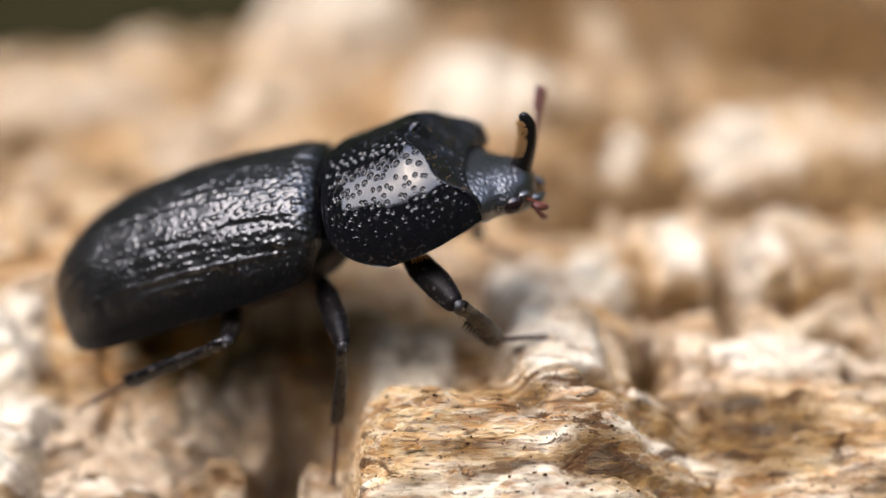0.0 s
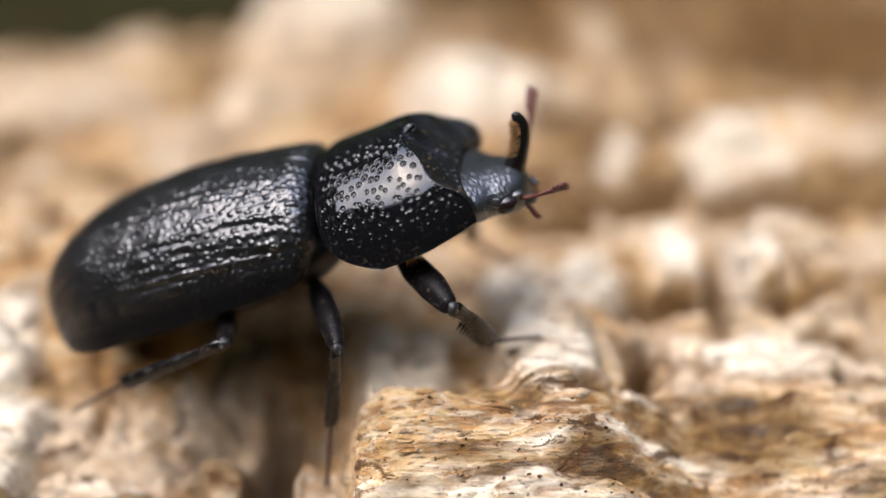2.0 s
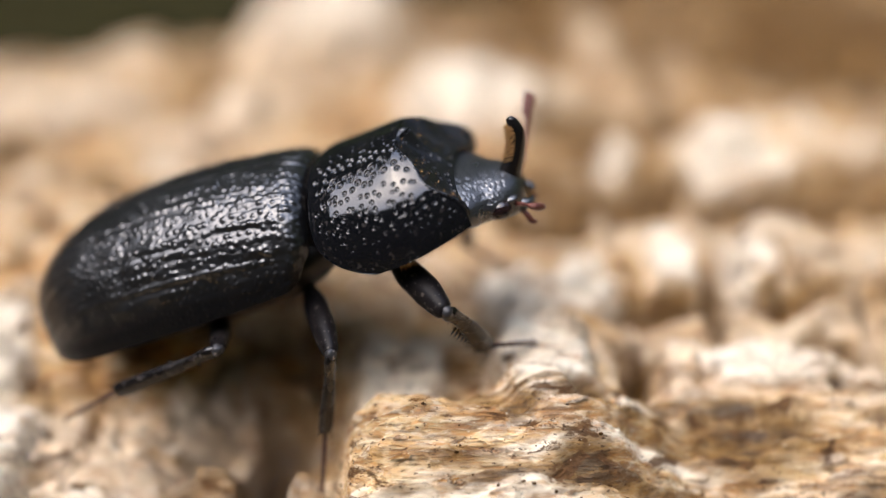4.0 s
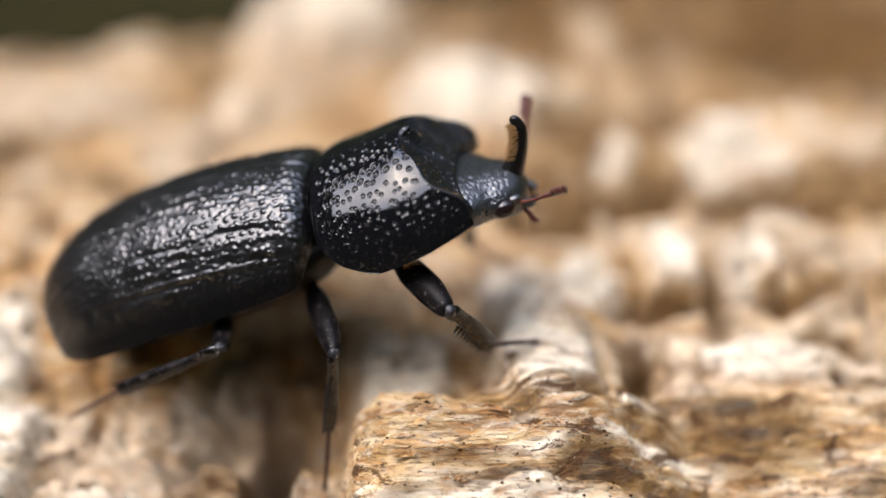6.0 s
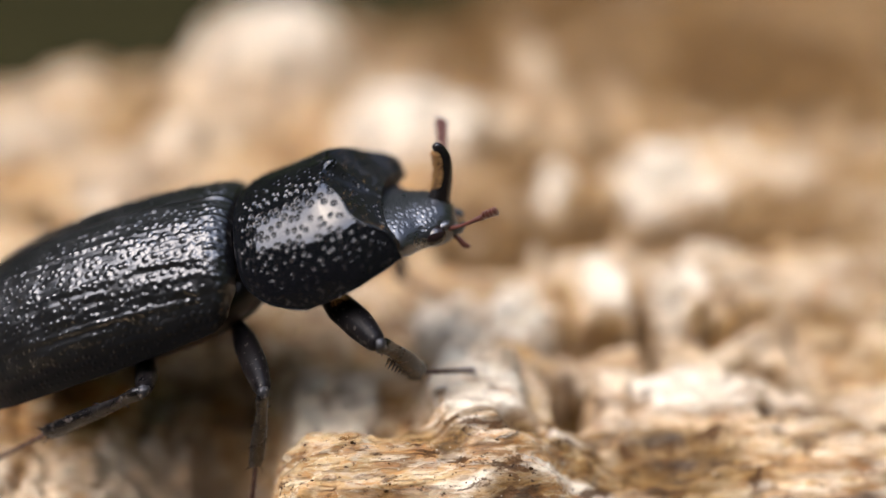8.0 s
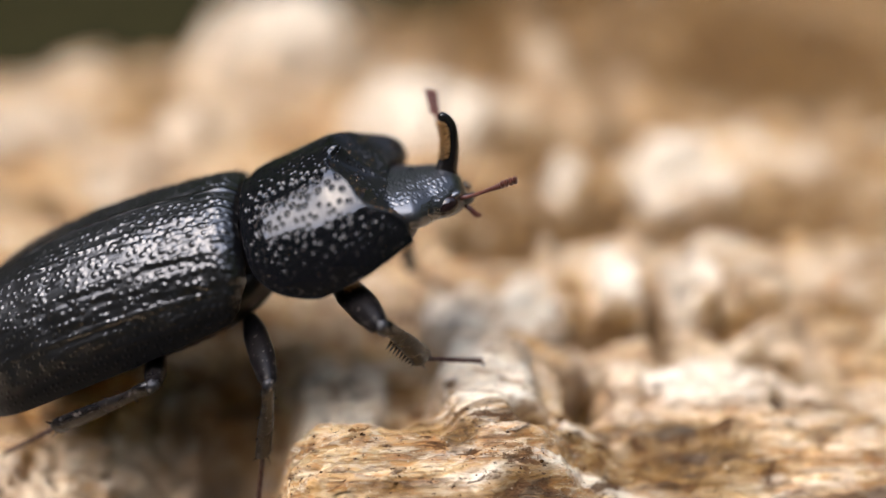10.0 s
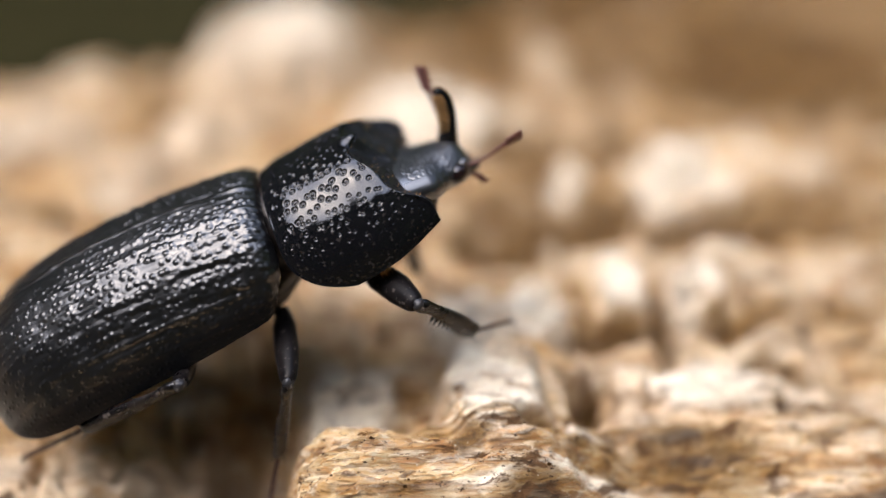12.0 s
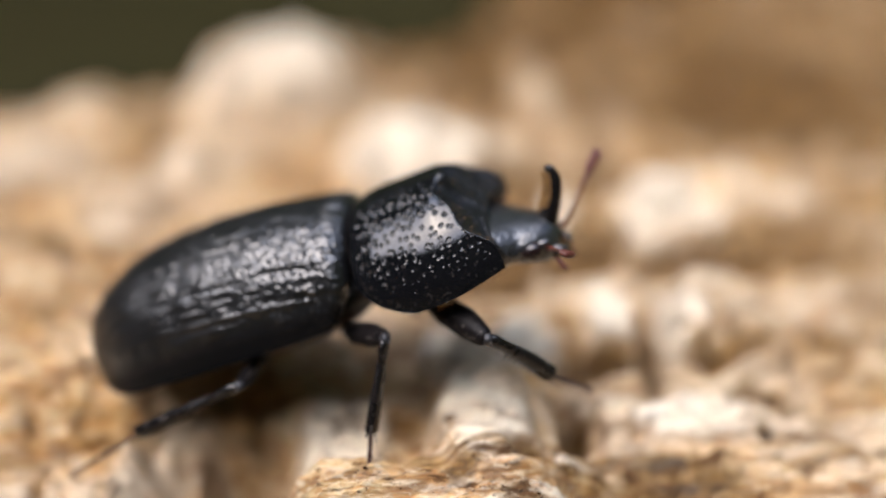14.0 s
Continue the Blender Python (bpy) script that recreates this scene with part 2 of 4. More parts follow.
# Lumps near the beetle: centre x, y, half sizes, top height, squareness, turn in degrees, bleaching, lean towards the front
LUMPS = [
    (1.0, 11.6, 2.8, 4.3, 2.80, 9, -5, 0.1, 0.72), (8.6, 13.0, 4.8, 4.2, 1.75, 4, 4, 0.35, 0.62), (-9.2, 14.0, 2.9, 3.6, 0.35, 4, 5, 0.55, 0.30),
    (-14.2, 17.5, 3.0, 4.6, 0.7, 3, 0, 0.8, 0.1),
]
# Bleached blocks and knolls: centre x, y, half sizes, rise, strength
KNOLLS_NEAR = [
    (7.0, 21.8, 0.71, 1.58, 0.55, 1), (4.5, 20.7, 0.95, 1.4, 0.40, 1), (2.5, 20.5, 1.25, 1.6, 0.30, 0.9), (9.1, 21.6, 0.95, 1.7, 0.5, 0.85),
    (11.2, 21.7, 1.1, 2.0, 0.4, 0.55), (8.7, 17.6, 2.3, 1.0, 0.35, 1), (6.4, 17.6, 0.56, 0.94, 0.3, 0.55), (2.7, 17.0, 1.3, 2.0, 0.38, 0.95),
    (11.2, 20.0, 0.95, 0.73, 0.3, 0.3), (3.3, 18.3, 0.67, 0.76, 0.2, 0.55), (5.0, 24.1, 1.27, 0.75, 0.3, 0.4), (-11.8, 18.6, 0.9, 1.8, 0.4, 1),
    # the last two here are pale colour standing in for light under the beetle
    (-10.9, 16.0, 1.0, 1.5, 0.3, 1), (11.2, 24.1, 1.45, 0.83, 0.3, 0.45), (-0.7, 17.8, 1.5, 1.9, 0.0, 0.8), (-5.6, 17.6, 1.3, 2.4, 0.1, 0.75),
]
KNOLLS_FAR = [
    (11.7, 30.7, 2.44, 2.34, 0.7, 0.95), (7.3, 31.1, 0.94, 1.53, 0.6, 1), (1.7, 38.1, 3.96, 3.41, 0.9, 0.95), (-6.2, 48.5, 4.78, 7.86, 1.8, 0.8),
    (-15.2, 37.3, 2.85, 2.93, 0.3, 0.35), (16.4, 33.0, 1.65, 2.7, 0.5, 0.5), (8.7, 37.2, 1.56, 1.83, 0.4, 0.4), (8.6, 48.8, 1.29, 6.84, 0.6, 0.4),
    (-7.9, 37.3, 2.34, 3.3, 0.4, 0.45), (-14.7, 27.8, 1.42, 1.85, 0.2, 0.3), (-11.4, 33.0, 2.13, 2.01, 0.2, 0.3), (12.5, 47.4, 1.26, 5.45, 0.4, 0.3),
    (-18.3, 38.0, 2.37, 2.65, 0.2, 0.35), (-0.5, 29.7, 1.08, 2.69, 0.2, 0.3),
]
# Brown hollows and cracks between the blocks, with their shade painted into the colour
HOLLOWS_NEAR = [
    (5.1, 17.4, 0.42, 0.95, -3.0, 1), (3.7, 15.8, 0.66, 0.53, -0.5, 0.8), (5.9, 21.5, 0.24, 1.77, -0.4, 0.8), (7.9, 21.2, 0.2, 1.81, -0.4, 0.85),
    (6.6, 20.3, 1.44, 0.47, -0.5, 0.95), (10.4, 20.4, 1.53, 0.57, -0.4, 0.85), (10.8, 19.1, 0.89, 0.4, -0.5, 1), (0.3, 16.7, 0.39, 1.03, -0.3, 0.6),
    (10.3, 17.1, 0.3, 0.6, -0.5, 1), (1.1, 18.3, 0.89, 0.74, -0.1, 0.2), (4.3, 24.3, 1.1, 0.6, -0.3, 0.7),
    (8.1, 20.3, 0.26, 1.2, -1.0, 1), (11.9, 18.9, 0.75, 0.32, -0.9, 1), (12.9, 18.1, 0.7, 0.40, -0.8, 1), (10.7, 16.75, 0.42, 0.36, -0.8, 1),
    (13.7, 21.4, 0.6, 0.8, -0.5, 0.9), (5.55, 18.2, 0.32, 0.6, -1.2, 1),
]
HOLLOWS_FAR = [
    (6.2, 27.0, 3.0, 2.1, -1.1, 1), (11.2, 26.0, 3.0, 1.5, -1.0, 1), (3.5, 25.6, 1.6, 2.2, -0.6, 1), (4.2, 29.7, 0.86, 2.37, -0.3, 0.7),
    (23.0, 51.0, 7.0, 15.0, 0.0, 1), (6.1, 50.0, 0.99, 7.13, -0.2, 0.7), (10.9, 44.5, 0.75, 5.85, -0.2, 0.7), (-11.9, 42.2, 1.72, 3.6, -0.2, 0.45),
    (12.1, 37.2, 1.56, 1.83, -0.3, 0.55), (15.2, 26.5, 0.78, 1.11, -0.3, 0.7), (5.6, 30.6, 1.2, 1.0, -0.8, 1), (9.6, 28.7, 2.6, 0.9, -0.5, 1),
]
# Decay on the near ledges, and shade painted in the split: centre x, y, half sizes, strength
STAINS_AND_SHADE = [
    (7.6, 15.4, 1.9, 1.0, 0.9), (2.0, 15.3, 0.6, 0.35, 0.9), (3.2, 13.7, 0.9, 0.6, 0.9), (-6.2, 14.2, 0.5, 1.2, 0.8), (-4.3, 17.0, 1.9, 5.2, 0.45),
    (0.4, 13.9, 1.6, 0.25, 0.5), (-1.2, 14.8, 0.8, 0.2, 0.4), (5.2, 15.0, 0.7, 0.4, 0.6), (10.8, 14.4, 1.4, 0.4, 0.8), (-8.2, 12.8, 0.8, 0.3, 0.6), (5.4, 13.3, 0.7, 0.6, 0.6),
    # darkness of the deep split, laid on as colour
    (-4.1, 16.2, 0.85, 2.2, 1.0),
]


def cells(x, y, k=0):
    """Broken blocks: distance to the crack between two of them, and a random number for each."""
    xi, yi = np.floor(x).astype(int), np.floor(y).astype(int)
    best, second, pick = np.full(x.shape, 9.0), np.full(x.shape, 9.0), np.zeros(x.shape)
    for i in (-1, 0, 1):
        for j in (-1, 0, 1):
            a, b = (xi + i) % 64, (yi + j) % 64
            d = np.hypot(xi + i + 0.1 + 0.8 * LATTICE[a, b, k] - x, yi + j + 0.1 + 0.8 * LATTICE[a, b, k + 1] - y)
            closer = d < best
            second = np.where(closer, best, np.minimum(second, d))
            pick = np.where(closer, LATTICE[a, b, k + 2], pick)
            best = np.where(closer, d, best)
    return second - best, pick


def log_height(x, y):
    """Height of the log's top, and how bleached, stained or painted with light and shade it is there."""
    wx = x + 0.55 * fractal(x * 0.5, y * 0.5, 4, 1)
    wy = y + 0.55 * fractal(x * 0.5, y * 0.5, 4, 4)
    base = 2.0 - 0.9 * step(23, 34, y) - 2.3 * step(1.7, 2.6, -x) * (1 - step(16.5, 20, y)) + 0.1 * step(5.0, 7.5, -x) * (1 - step(18.5, 22, y)) - 1.2 * step(2.0, 3.4, -x) * (1 - step(5.2, 7.0, -x)) * step(15.2, 16.5, y) * (1 - step(19.5, 22, y)) - 0.4 * step(2.4, 3.6, -x) * (1 - step(5.5, 8, -x)) * step(15.5, 17, y) * (1 - step(18.5, 21, y)) + 0.35 * fractal(x * 0.09, y * 0.12, 4)
    base = base - 1.0 * (1 - step(0.7, 1.9, x - 0.15 * (y - 16))) * (1 - step(2.0, 3.4, -x)) * step(15.0, 16.0, y) * (1 - step(20, 23, y))
    base = base - 0.8 * step(3.6, 6.0, x) * (1 - step(18, 22, y))
    base = base - 0.62 * np.maximum(0, 15.3 - y)
    rough = 0.35 * step(17.0, 20.0, y) + 0.4 * step(23, 30, y) + 0.5 * step(2.4, 3.6, -x) * (1 - step(18, 20, y))
    stain_and_shade = 0.0 * x
    top, bleach_and_light = base, 0.10 + 0.25 * fractal(x * 0.2, y * 0.3, 3, 3) + 0.2 * step(0, 5, x) * step(15, 18, y) * (1 - step(27, 33, y))
    for cx, cy, rx, ry, h, p, turn, white, lean in LUMPS:
        ca, sa = math.cos(radians(turn)), math.sin(radians(turn))
        dx, dy = wx - cx, wy - cy
        u, v = (ca * dx + sa * dy) / rx, (ca * dy - sa * dx) / ry
        r = (np.abs(u) ** p + np.abs(v) ** p) ** (1 / p)
        s = 1 - step(0.78, 1.20, r)
        lump = base + (h - base - 0.3 * np.minimum(r, 1) ** 2 - lean * np.clip(cy + 0.75 * ry - wy, 0, 5)) * s
        bleach_and_light = np.where(lump > top, bleach_and_light * (1 - s) + white * s, bleach_and_light)
        top = np.maximum(top, lump)
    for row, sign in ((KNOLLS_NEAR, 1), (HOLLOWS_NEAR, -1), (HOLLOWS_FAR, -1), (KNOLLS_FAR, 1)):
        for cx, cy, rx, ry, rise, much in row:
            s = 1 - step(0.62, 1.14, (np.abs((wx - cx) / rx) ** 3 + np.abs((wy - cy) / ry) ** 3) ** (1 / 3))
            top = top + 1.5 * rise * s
            if sign > 0:
                bleach_and_light, stain_and_shade = bleach_and_light * (1 - s) + much * s, stain_and_shade * (1 - s)
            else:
                bleach_and_light, stain_and_shade = bleach_and_light * (1 - s), np.maximum(stain_and_shade, much * s)
    # crumbled blocks with cracks between, large and small
    grow = 1 + 0.012 * np.maximum(0, y - 25)
    crack, pick = cells(wx * 0.34 / grow + 3, wy * 0.50 / grow + 5, 0)
    top = top + rough * grow * ((pick - 0.5) * 1.3 - 1.2 * (1 - step(0.0, 0.25, crack)))
    bleach_and_light = bleach_and_light + rough * (pick - 0.5) * 0.5
    crack, pick = cells(wx * 0.9 + 30, wy * 1.3 + 11, 3)
    top = top + rough * (1 - 0.6 * step(25, 33, y)) * ((pick - 0.5) * 0.9 - 0.5 * (1 - step(0.0, 0.25, crack)))
    # torn strata: the broken faces show the layers of the wood
    top = top + rough * 0.45 * fractal(wx * 0.40, wy * 0.85, 4, 2)
    k = top * 1.25 + 0.7 * fractal(wx * 0.18, wy * 0.25, 3, 6)
    k = k - np.floor(k)
    top = top + (0.25 + 0.75 * rough) * 0.7 * (step(0.25, 0.75, k) - k) * step(19, 22, y)
    # the deep split under the beetle, and rot holes
    gap = (1 - step(0.5, 1.25, np.abs(wx + 4.02 + 0.06 * (y - 15)) / 0.60)) * (1 - step(16.8, 18.9, wy)) * step(4, 7, wy)
    top = top - 14.0 * gap
    for cx, cy, r, d in ((-5.9, 13.9, 0.35, 0.9), (2.0, 15.0, 0.45, 0.16), (6.8, 14.7, 1.5, 0.35)):
        top = top - d * (1 - step(0.3, 1.2, np.hypot(wx - cx, wy - cy) / r))
    # fibres along the grain, in torn layers
    g = y - 0.12 * x
    layers = g * 1.5 + 0.8 * fractal(x * 0.25, g * 0.7, 3, 2)
    top = top + (0.20 * (layers - np.floor(layers)) - 0.10) * (1 - 0.8 * step(15.2, 16.2, y))
    top = top + 0.30 * fractal(x * 0.5, g * 1.8, 4, 5) + 0.20 * fractal(x * 0.7, g * 4.5, 4, 6) + 0.07 * np.abs(fractal(x * 0.8, g * 9.0, 3, 1)) + 0.09 * fractal(x * 3.5, y * 3.5, 4, 7)
    for cx, cy, rx, ry, s in STAINS_AND_SHADE:
        stain_and_shade = np.maximum(stain_and_shade, s * (1 - step(0.5, 1.3, np.hypot((wx - cx) / rx, (wy - cy) / ry))))
    # streaks of brown and pale wood along the grain, blotches farther off
    near = 1 - step(15.6, 17.2, y)
    streaks = 0.7 * step(0.16, 0.36, fractal(x * 0.22, g * 2.1, 4, 5))
    spots = 0.90 * step(0.06, 0.34, fractal(wx * 0.17, wy * 0.24, 4, 2)) + 0.95 * step(42, 54, y + 0.5 * x + 4 * fractal(x * 0.06, y * 0.06, 3, 1))
    stain_and_shade = np.maximum(stain_and_shade, streaks * near + spots * (1 - near) * (1 - np.clip(1.3 * bleach_and_light, 0, 1)))
    lights = 0.12 + 0.74 * step(-0.08, 0.27, fractal(x * 0.20 + 9, g * 1.9, 4, 6))
    knots = 0.50 * step(0.12, 0.42, fractal(wx * 0.17 + 5, wy * 0.22 + 3, 4, 6)) * (1 - 0.7 * step(42, 56, y + 0.5 * x))
    bleach_and_light = np.maximum(bleach_and_light, lights * near + knots * (1 - near)) * (1 - 0.8 * np.clip(stain_and_shade, 0, 1))
    # rounding of the log towards its sides
    edge = np.maximum(0, -(x - (-23.5 + 1.5 * (y - 43.4))) * 0.555) * (x < 30)
    far = np.maximum(0, x - 75)
    front = np.maximum(0, 4 - y)
    drop = 0.10 * edge ** 2 + 0.006 * far ** 2 + 0.02 * front ** 1.5 + 0.0012 * np.maximum(0, y - 95) ** 2
    return np.maximum(top - drop, -280), np.clip(bleach_and_light, 0, 1), stain_and_shade


def spaced(knots):
    """Grid lines whose spacing changes: rows of (from, to, count)."""
    return np.concatenate([np.linspace(a, b, n, endpoint=False) for a, b, n in knots] + [[knots[-1][1]]])


def rotten_log():
    xs = spaced([(-160, -40, 40), (-40, -13, 70), (-13, -3.5, 100), (-3.5, 11, 240), (11, 14, 30), (14, 32, 60), (32, 170, 40)])
    ys = spaced([(-60, 8, 30), (8, 10.5, 40), (10.5, 17.5, 200), (17.5, 22, 60), (22, 36, 110), (36, 90, 120), (90, 260, 40)])
    x, y = np.meshgrid(xs, ys, indexing="ij")
    z, bleach_and_light, stain_and_shade = log_height(x, y)
    log = new("rotten_log", None)
    tagged(log, "pale crumbling rotten log with torn fibrous layers and brown decay", "log")
    v = np.stack([x, y, z], -1).reshape(-1, 3)
    mesh_object("log_surface", v, grid_faces(len(xs), len(ys)), WOOD, log, floats={"bleach_and_light": bleach_and_light, "stain_and_shade": stain_and_shade})
    return log


def height_at(x, y):
    return log_height(np.array([[x]]), np.array([[y]]))[0][0, 0]


def splinters(log):
    """Loose torn fibres along the grain of the near ledges."""
    r = np.random.default_rng(31)
    shapes = []
    for k in range(6):
        n = 7
        line = [(-0.5 + i / (n - 1), 0.04 * r.uniform(-1, 1), 0.03 * r.uniform(-1, 1)) for i in range(n)]
        v, f = tube(line, [0.012, 0.035, 0.05, 0.055, 0.045, 0.03, 0.01], 6, 0.55, (0, 0, 1))
        me = mesh_object("wood_splinter", v, f, WOOD, log, floats={"bleach_and_light": [0.3 * (k % 3)] * len(v), "stain_and_shade": [0.5 * (k % 2)] * len(v)})
        shapes.append(me.data)
        bpy.data.objects.remove(me)
    for k in range(36):
        if k < 26:
            x, y = r.uniform(-1.2, 10.5), r.uniform(11.5, 15.2)
        else:
            x, y = r.uniform(-11.5, -7.6), r.uniform(13.0, 16.5)
        ob = new("wood_splinter", shapes[k % 6])
        ob.parent = log
        size = r.uniform(0.3, 0.9)
        ob.matrix_basis = pose(x * MM, y * MM, (height_at(x, y) + 0.02) * MM, 0, r.uniform(-9, 9), 7 + r.uniform(-16, 16)) @ Matrix.Diagonal((size, r.uniform(0.7, 1.6), r.uniform(0.7, 1.4), 1))


def crumbs(log):
    """Grains of frass and decayed wood strewn over the near ledges."""
    r = np.random.default_rng(17)
    for name, material, count, low, high, label in (("frass", FRASS, 220, 0.015, 0.05, "dark brown grains of frass"), ("wood_dust", SUGAR, 420, 0.008, 0.020, "tiny pale glistening grains")):
        pieces = []
        for k in range(count):
            x, y = (r.uniform(-2.3, 11), r.uniform(11, 16)) if k % 3 else (r.uniform(-12, -6), r.uniform(11, 16))
            s = r.uniform(low, high)
            v, f = ellipsoid((0, 0, 0), (s, s * r.uniform(0.6, 1), s * 0.7), 5, 7)
            v = v + r.uniform(-0.38, 0.38, v.shape) * s + np.array([x, y, height_at(x, y) + 0.4 * s])
            pieces.append((v, f))
        ob = mesh_object(name, *join(pieces), material, log, label)
        tagged(ob, kind="stuff")


# ---- the beetle: x forward, y to its left, z up, from the joint of thorax and wing cases ----
def pits(s, a, verts, normals, centres, radius, depth, rim=0.3, boss=True):
    """Presses round dimples, or ring-shaped pits with a boss in the middle, into a surface whose points have the flat coordinates s, a."""
    out = np.zeros(s.shape)
    for (cs, ca), r in zip(centres, radius):
        near = (np.abs(s - cs) < 2 * r) & (np.abs(a - ca) < 2 * r)
        q = np.hypot(s[near] - cs, a[near] - ca) / r
        d = -depth * r * (np.exp(-((q - 0.60) / 0.27) ** 2) + 0.15 * np.exp(-(q / 0.4) ** 2) if boss else np.exp(-(q / 0.62) ** 2)) + rim * depth * r * np.exp(-((q - 1.2) / 0.22) ** 2)
        old = out[near]
        out[near] = np.where(np.abs(d) > np.abs(old), d, old)
    return verts + normals * out[..., None]


def scatter(s0, s1, a0, a1, gap, keep=1.0, seed=1):
    """Evenly scattered places, at least about gap apart."""
    r = np.random.default_rng(seed)
    ns, na = max(1, int((s1 - s0) / gap)), max(1, int((a1 - a0) / gap))
    i, j = np.meshgrid(np.arange(ns), np.arange(na), indexing="ij")
    s = s0 + (i + 0.5 + 0.5 * (j % 2) + r.uniform(-0.36, 0.36, i.shape)) * (s1 - s0) / ns
    a = a0 + (j + 0.5 + r.uniform(-0.36, 0.36, i.shape)) * (a1 - a0) / na
    k = r.random(i.shape) < keep
    return np.stack([s[k], a[k]], -1)


def grid_normals(v):
    n = np.cross(np.gradient(v, axis=0), np.gradient(v, axis=1))
    return n / np.maximum(np.linalg.norm(n, axis=-1, keepdims=True), 1e-9)


def arc(v, axis):
    d = np.linalg.norm(np.diff(v, axis=axis), axis=-1)
    return np.concatenate([np.zeros_like(np.take(d, [0], axis)), np.cumsum(d, axis)], axis)


def even_section(a, b, m, w, h, p):
    """Cosine and sine of a boxy half round from angle a to b, evenly spaced along the outline of width w and height h."""
    th = np.linspace(a, b, 6000)
    c, s = np.sign(np.cos(th)) * np.abs(np.cos(th)) ** np.where(np.cos(th) > 0, p, 1.0), np.sign(np.sin(th)) * np.abs(np.sin(th)) ** np.where(np.cos(th) > 0, p, 1.0)
    d = np.concatenate([[0], np.cumsum(np.hypot(np.diff(s) * w, np.diff(c) * h))])
    k = np.linspace(0, d[-1], m)
    return np.interp(k, d, c)[None, :], np.interp(k, d, s)[None, :]


def wing_case(parent, sign):
    """One elytron: domed, rounded behind, with faint furrows and coarse pits."""
    n, m = 330, 210
    u = np.linspace(0, 1, n)[:, None]
    c, s = even_section(0.004, radians(82), m, 2.4, 2.3, 0.84)
    x = -0.10 - 7.95 * u - 0.45 * np.clip((np.linspace(0, 1, m)[None, :] - 0.62) / 0.38, 0, 1) ** 2.2 * (1 - u) ** 7
    w = 2.32 + 0.20 * np.sin(np.pi * np.clip(u / 0.95, 0, 1)) 
    end = np.sqrt(np.clip(1 - (np.clip((u - 0.70) / 0.30, 0, 1)) ** 2.6, 0, 1))
    start = 0.78 + 0.22 * np.sqrt(np.clip(1 - np.clip(1 - u / 0.06, 0, 1) ** 2, 0, 1))
    w = w * (0.10 + 0.90 * end) * start
    h = (1.58 + 0.40 * np.sin(np.pi * np.clip(u * 1.05, 0, 1))) * (0.14 + 0.86 * end ** 0.85) * start
    zc = 0.06 - 0.63 * u - 0.14 * u ** 4
    edge = zc - (0.50 + 0.26 * u) * (0.3 + 0.7 * end) * start
    y = w * s
    z = zc + h - (zc + h - edge) / (1 - np.cos(radians(82))) * (1 - c)
    v = np.stack([x, -y, z], -1)
    nm = -grid_normals(v)
    sl, al = arc(v, 0), arc(v, 1)
    # furrows along the case, fading to the flank
    rows = np.zeros(sl.shape)
    for k in range(1, 13):
        pos = k * 0.30 + 0.03 * np.sin(sl * 1.7 + 2.3 * k)
        rows -= (0.008 + 0.010 * (k % 3 == 0)) * np.exp(-((al - pos) / 0.065) ** 2) * step(0.3, 1.0, sl) * (1 - step(6.4, 7.6, sl))
    rows = rows * (1 - 0.85 * step(2.7, 3.4, al)) - 0.018 * np.exp(-(al / 0.04) ** 2)
    calm = (1 - 0.85 * step(2.9, 3.6, al)) * (1 - 0.7 * step(5.2, 7.2, sl))
    v = v + nm * (rows + calm * (0.018 * value_noise(sl * 1.6, al * 2.6, 2) + 0.016 * value_noise(sl * 1.5, al * 8.5, 4) + 0.011 * value_noise(sl * 4.6, al * 5.5, 3)
             + 0.014 * value_noise(sl * 3.4, al * 3.6, 6) * step(0.9, 1.8, al) * (1 - step(3.0, 3.8, al))))[..., None]
    centres = scatter(0.15, 7.4, 0.12, 4.6, 0.19, 0.97, 11 + (sign > 0))
    size = rng.uniform(0.075, 0.100, len(centres)) * np.interp(centres[:, 1], [0, 1, 2.2, 3.2, 4.6], [0.75, 1.0, 0.92, 0.78, 0.4])
    size = size * np.interp(centres[:, 0], [0, 3.0, 7.4], [1, 0.9, 0.6])
    v = pits(sl, al, v, nm, centres, size, 0.30, 0.16, False)
    v[..., 1] *= -sign
    f = grid_faces(n, m)
    if sign > 0:
        f = [q[::-1] for q in f]
    # the darkness of the lower flank and tail is put into the shine
    return mesh_object("wing_case", v.reshape(-1, 3), f, SHELL, parent, "black pitted wing case with faint furrows", floats={"shine_cut": np.maximum(step(0.74, 0.92, al / np.maximum(al[:, -1:], 1e-6)), 0.85 * step(6.4, 7.7, sl))})


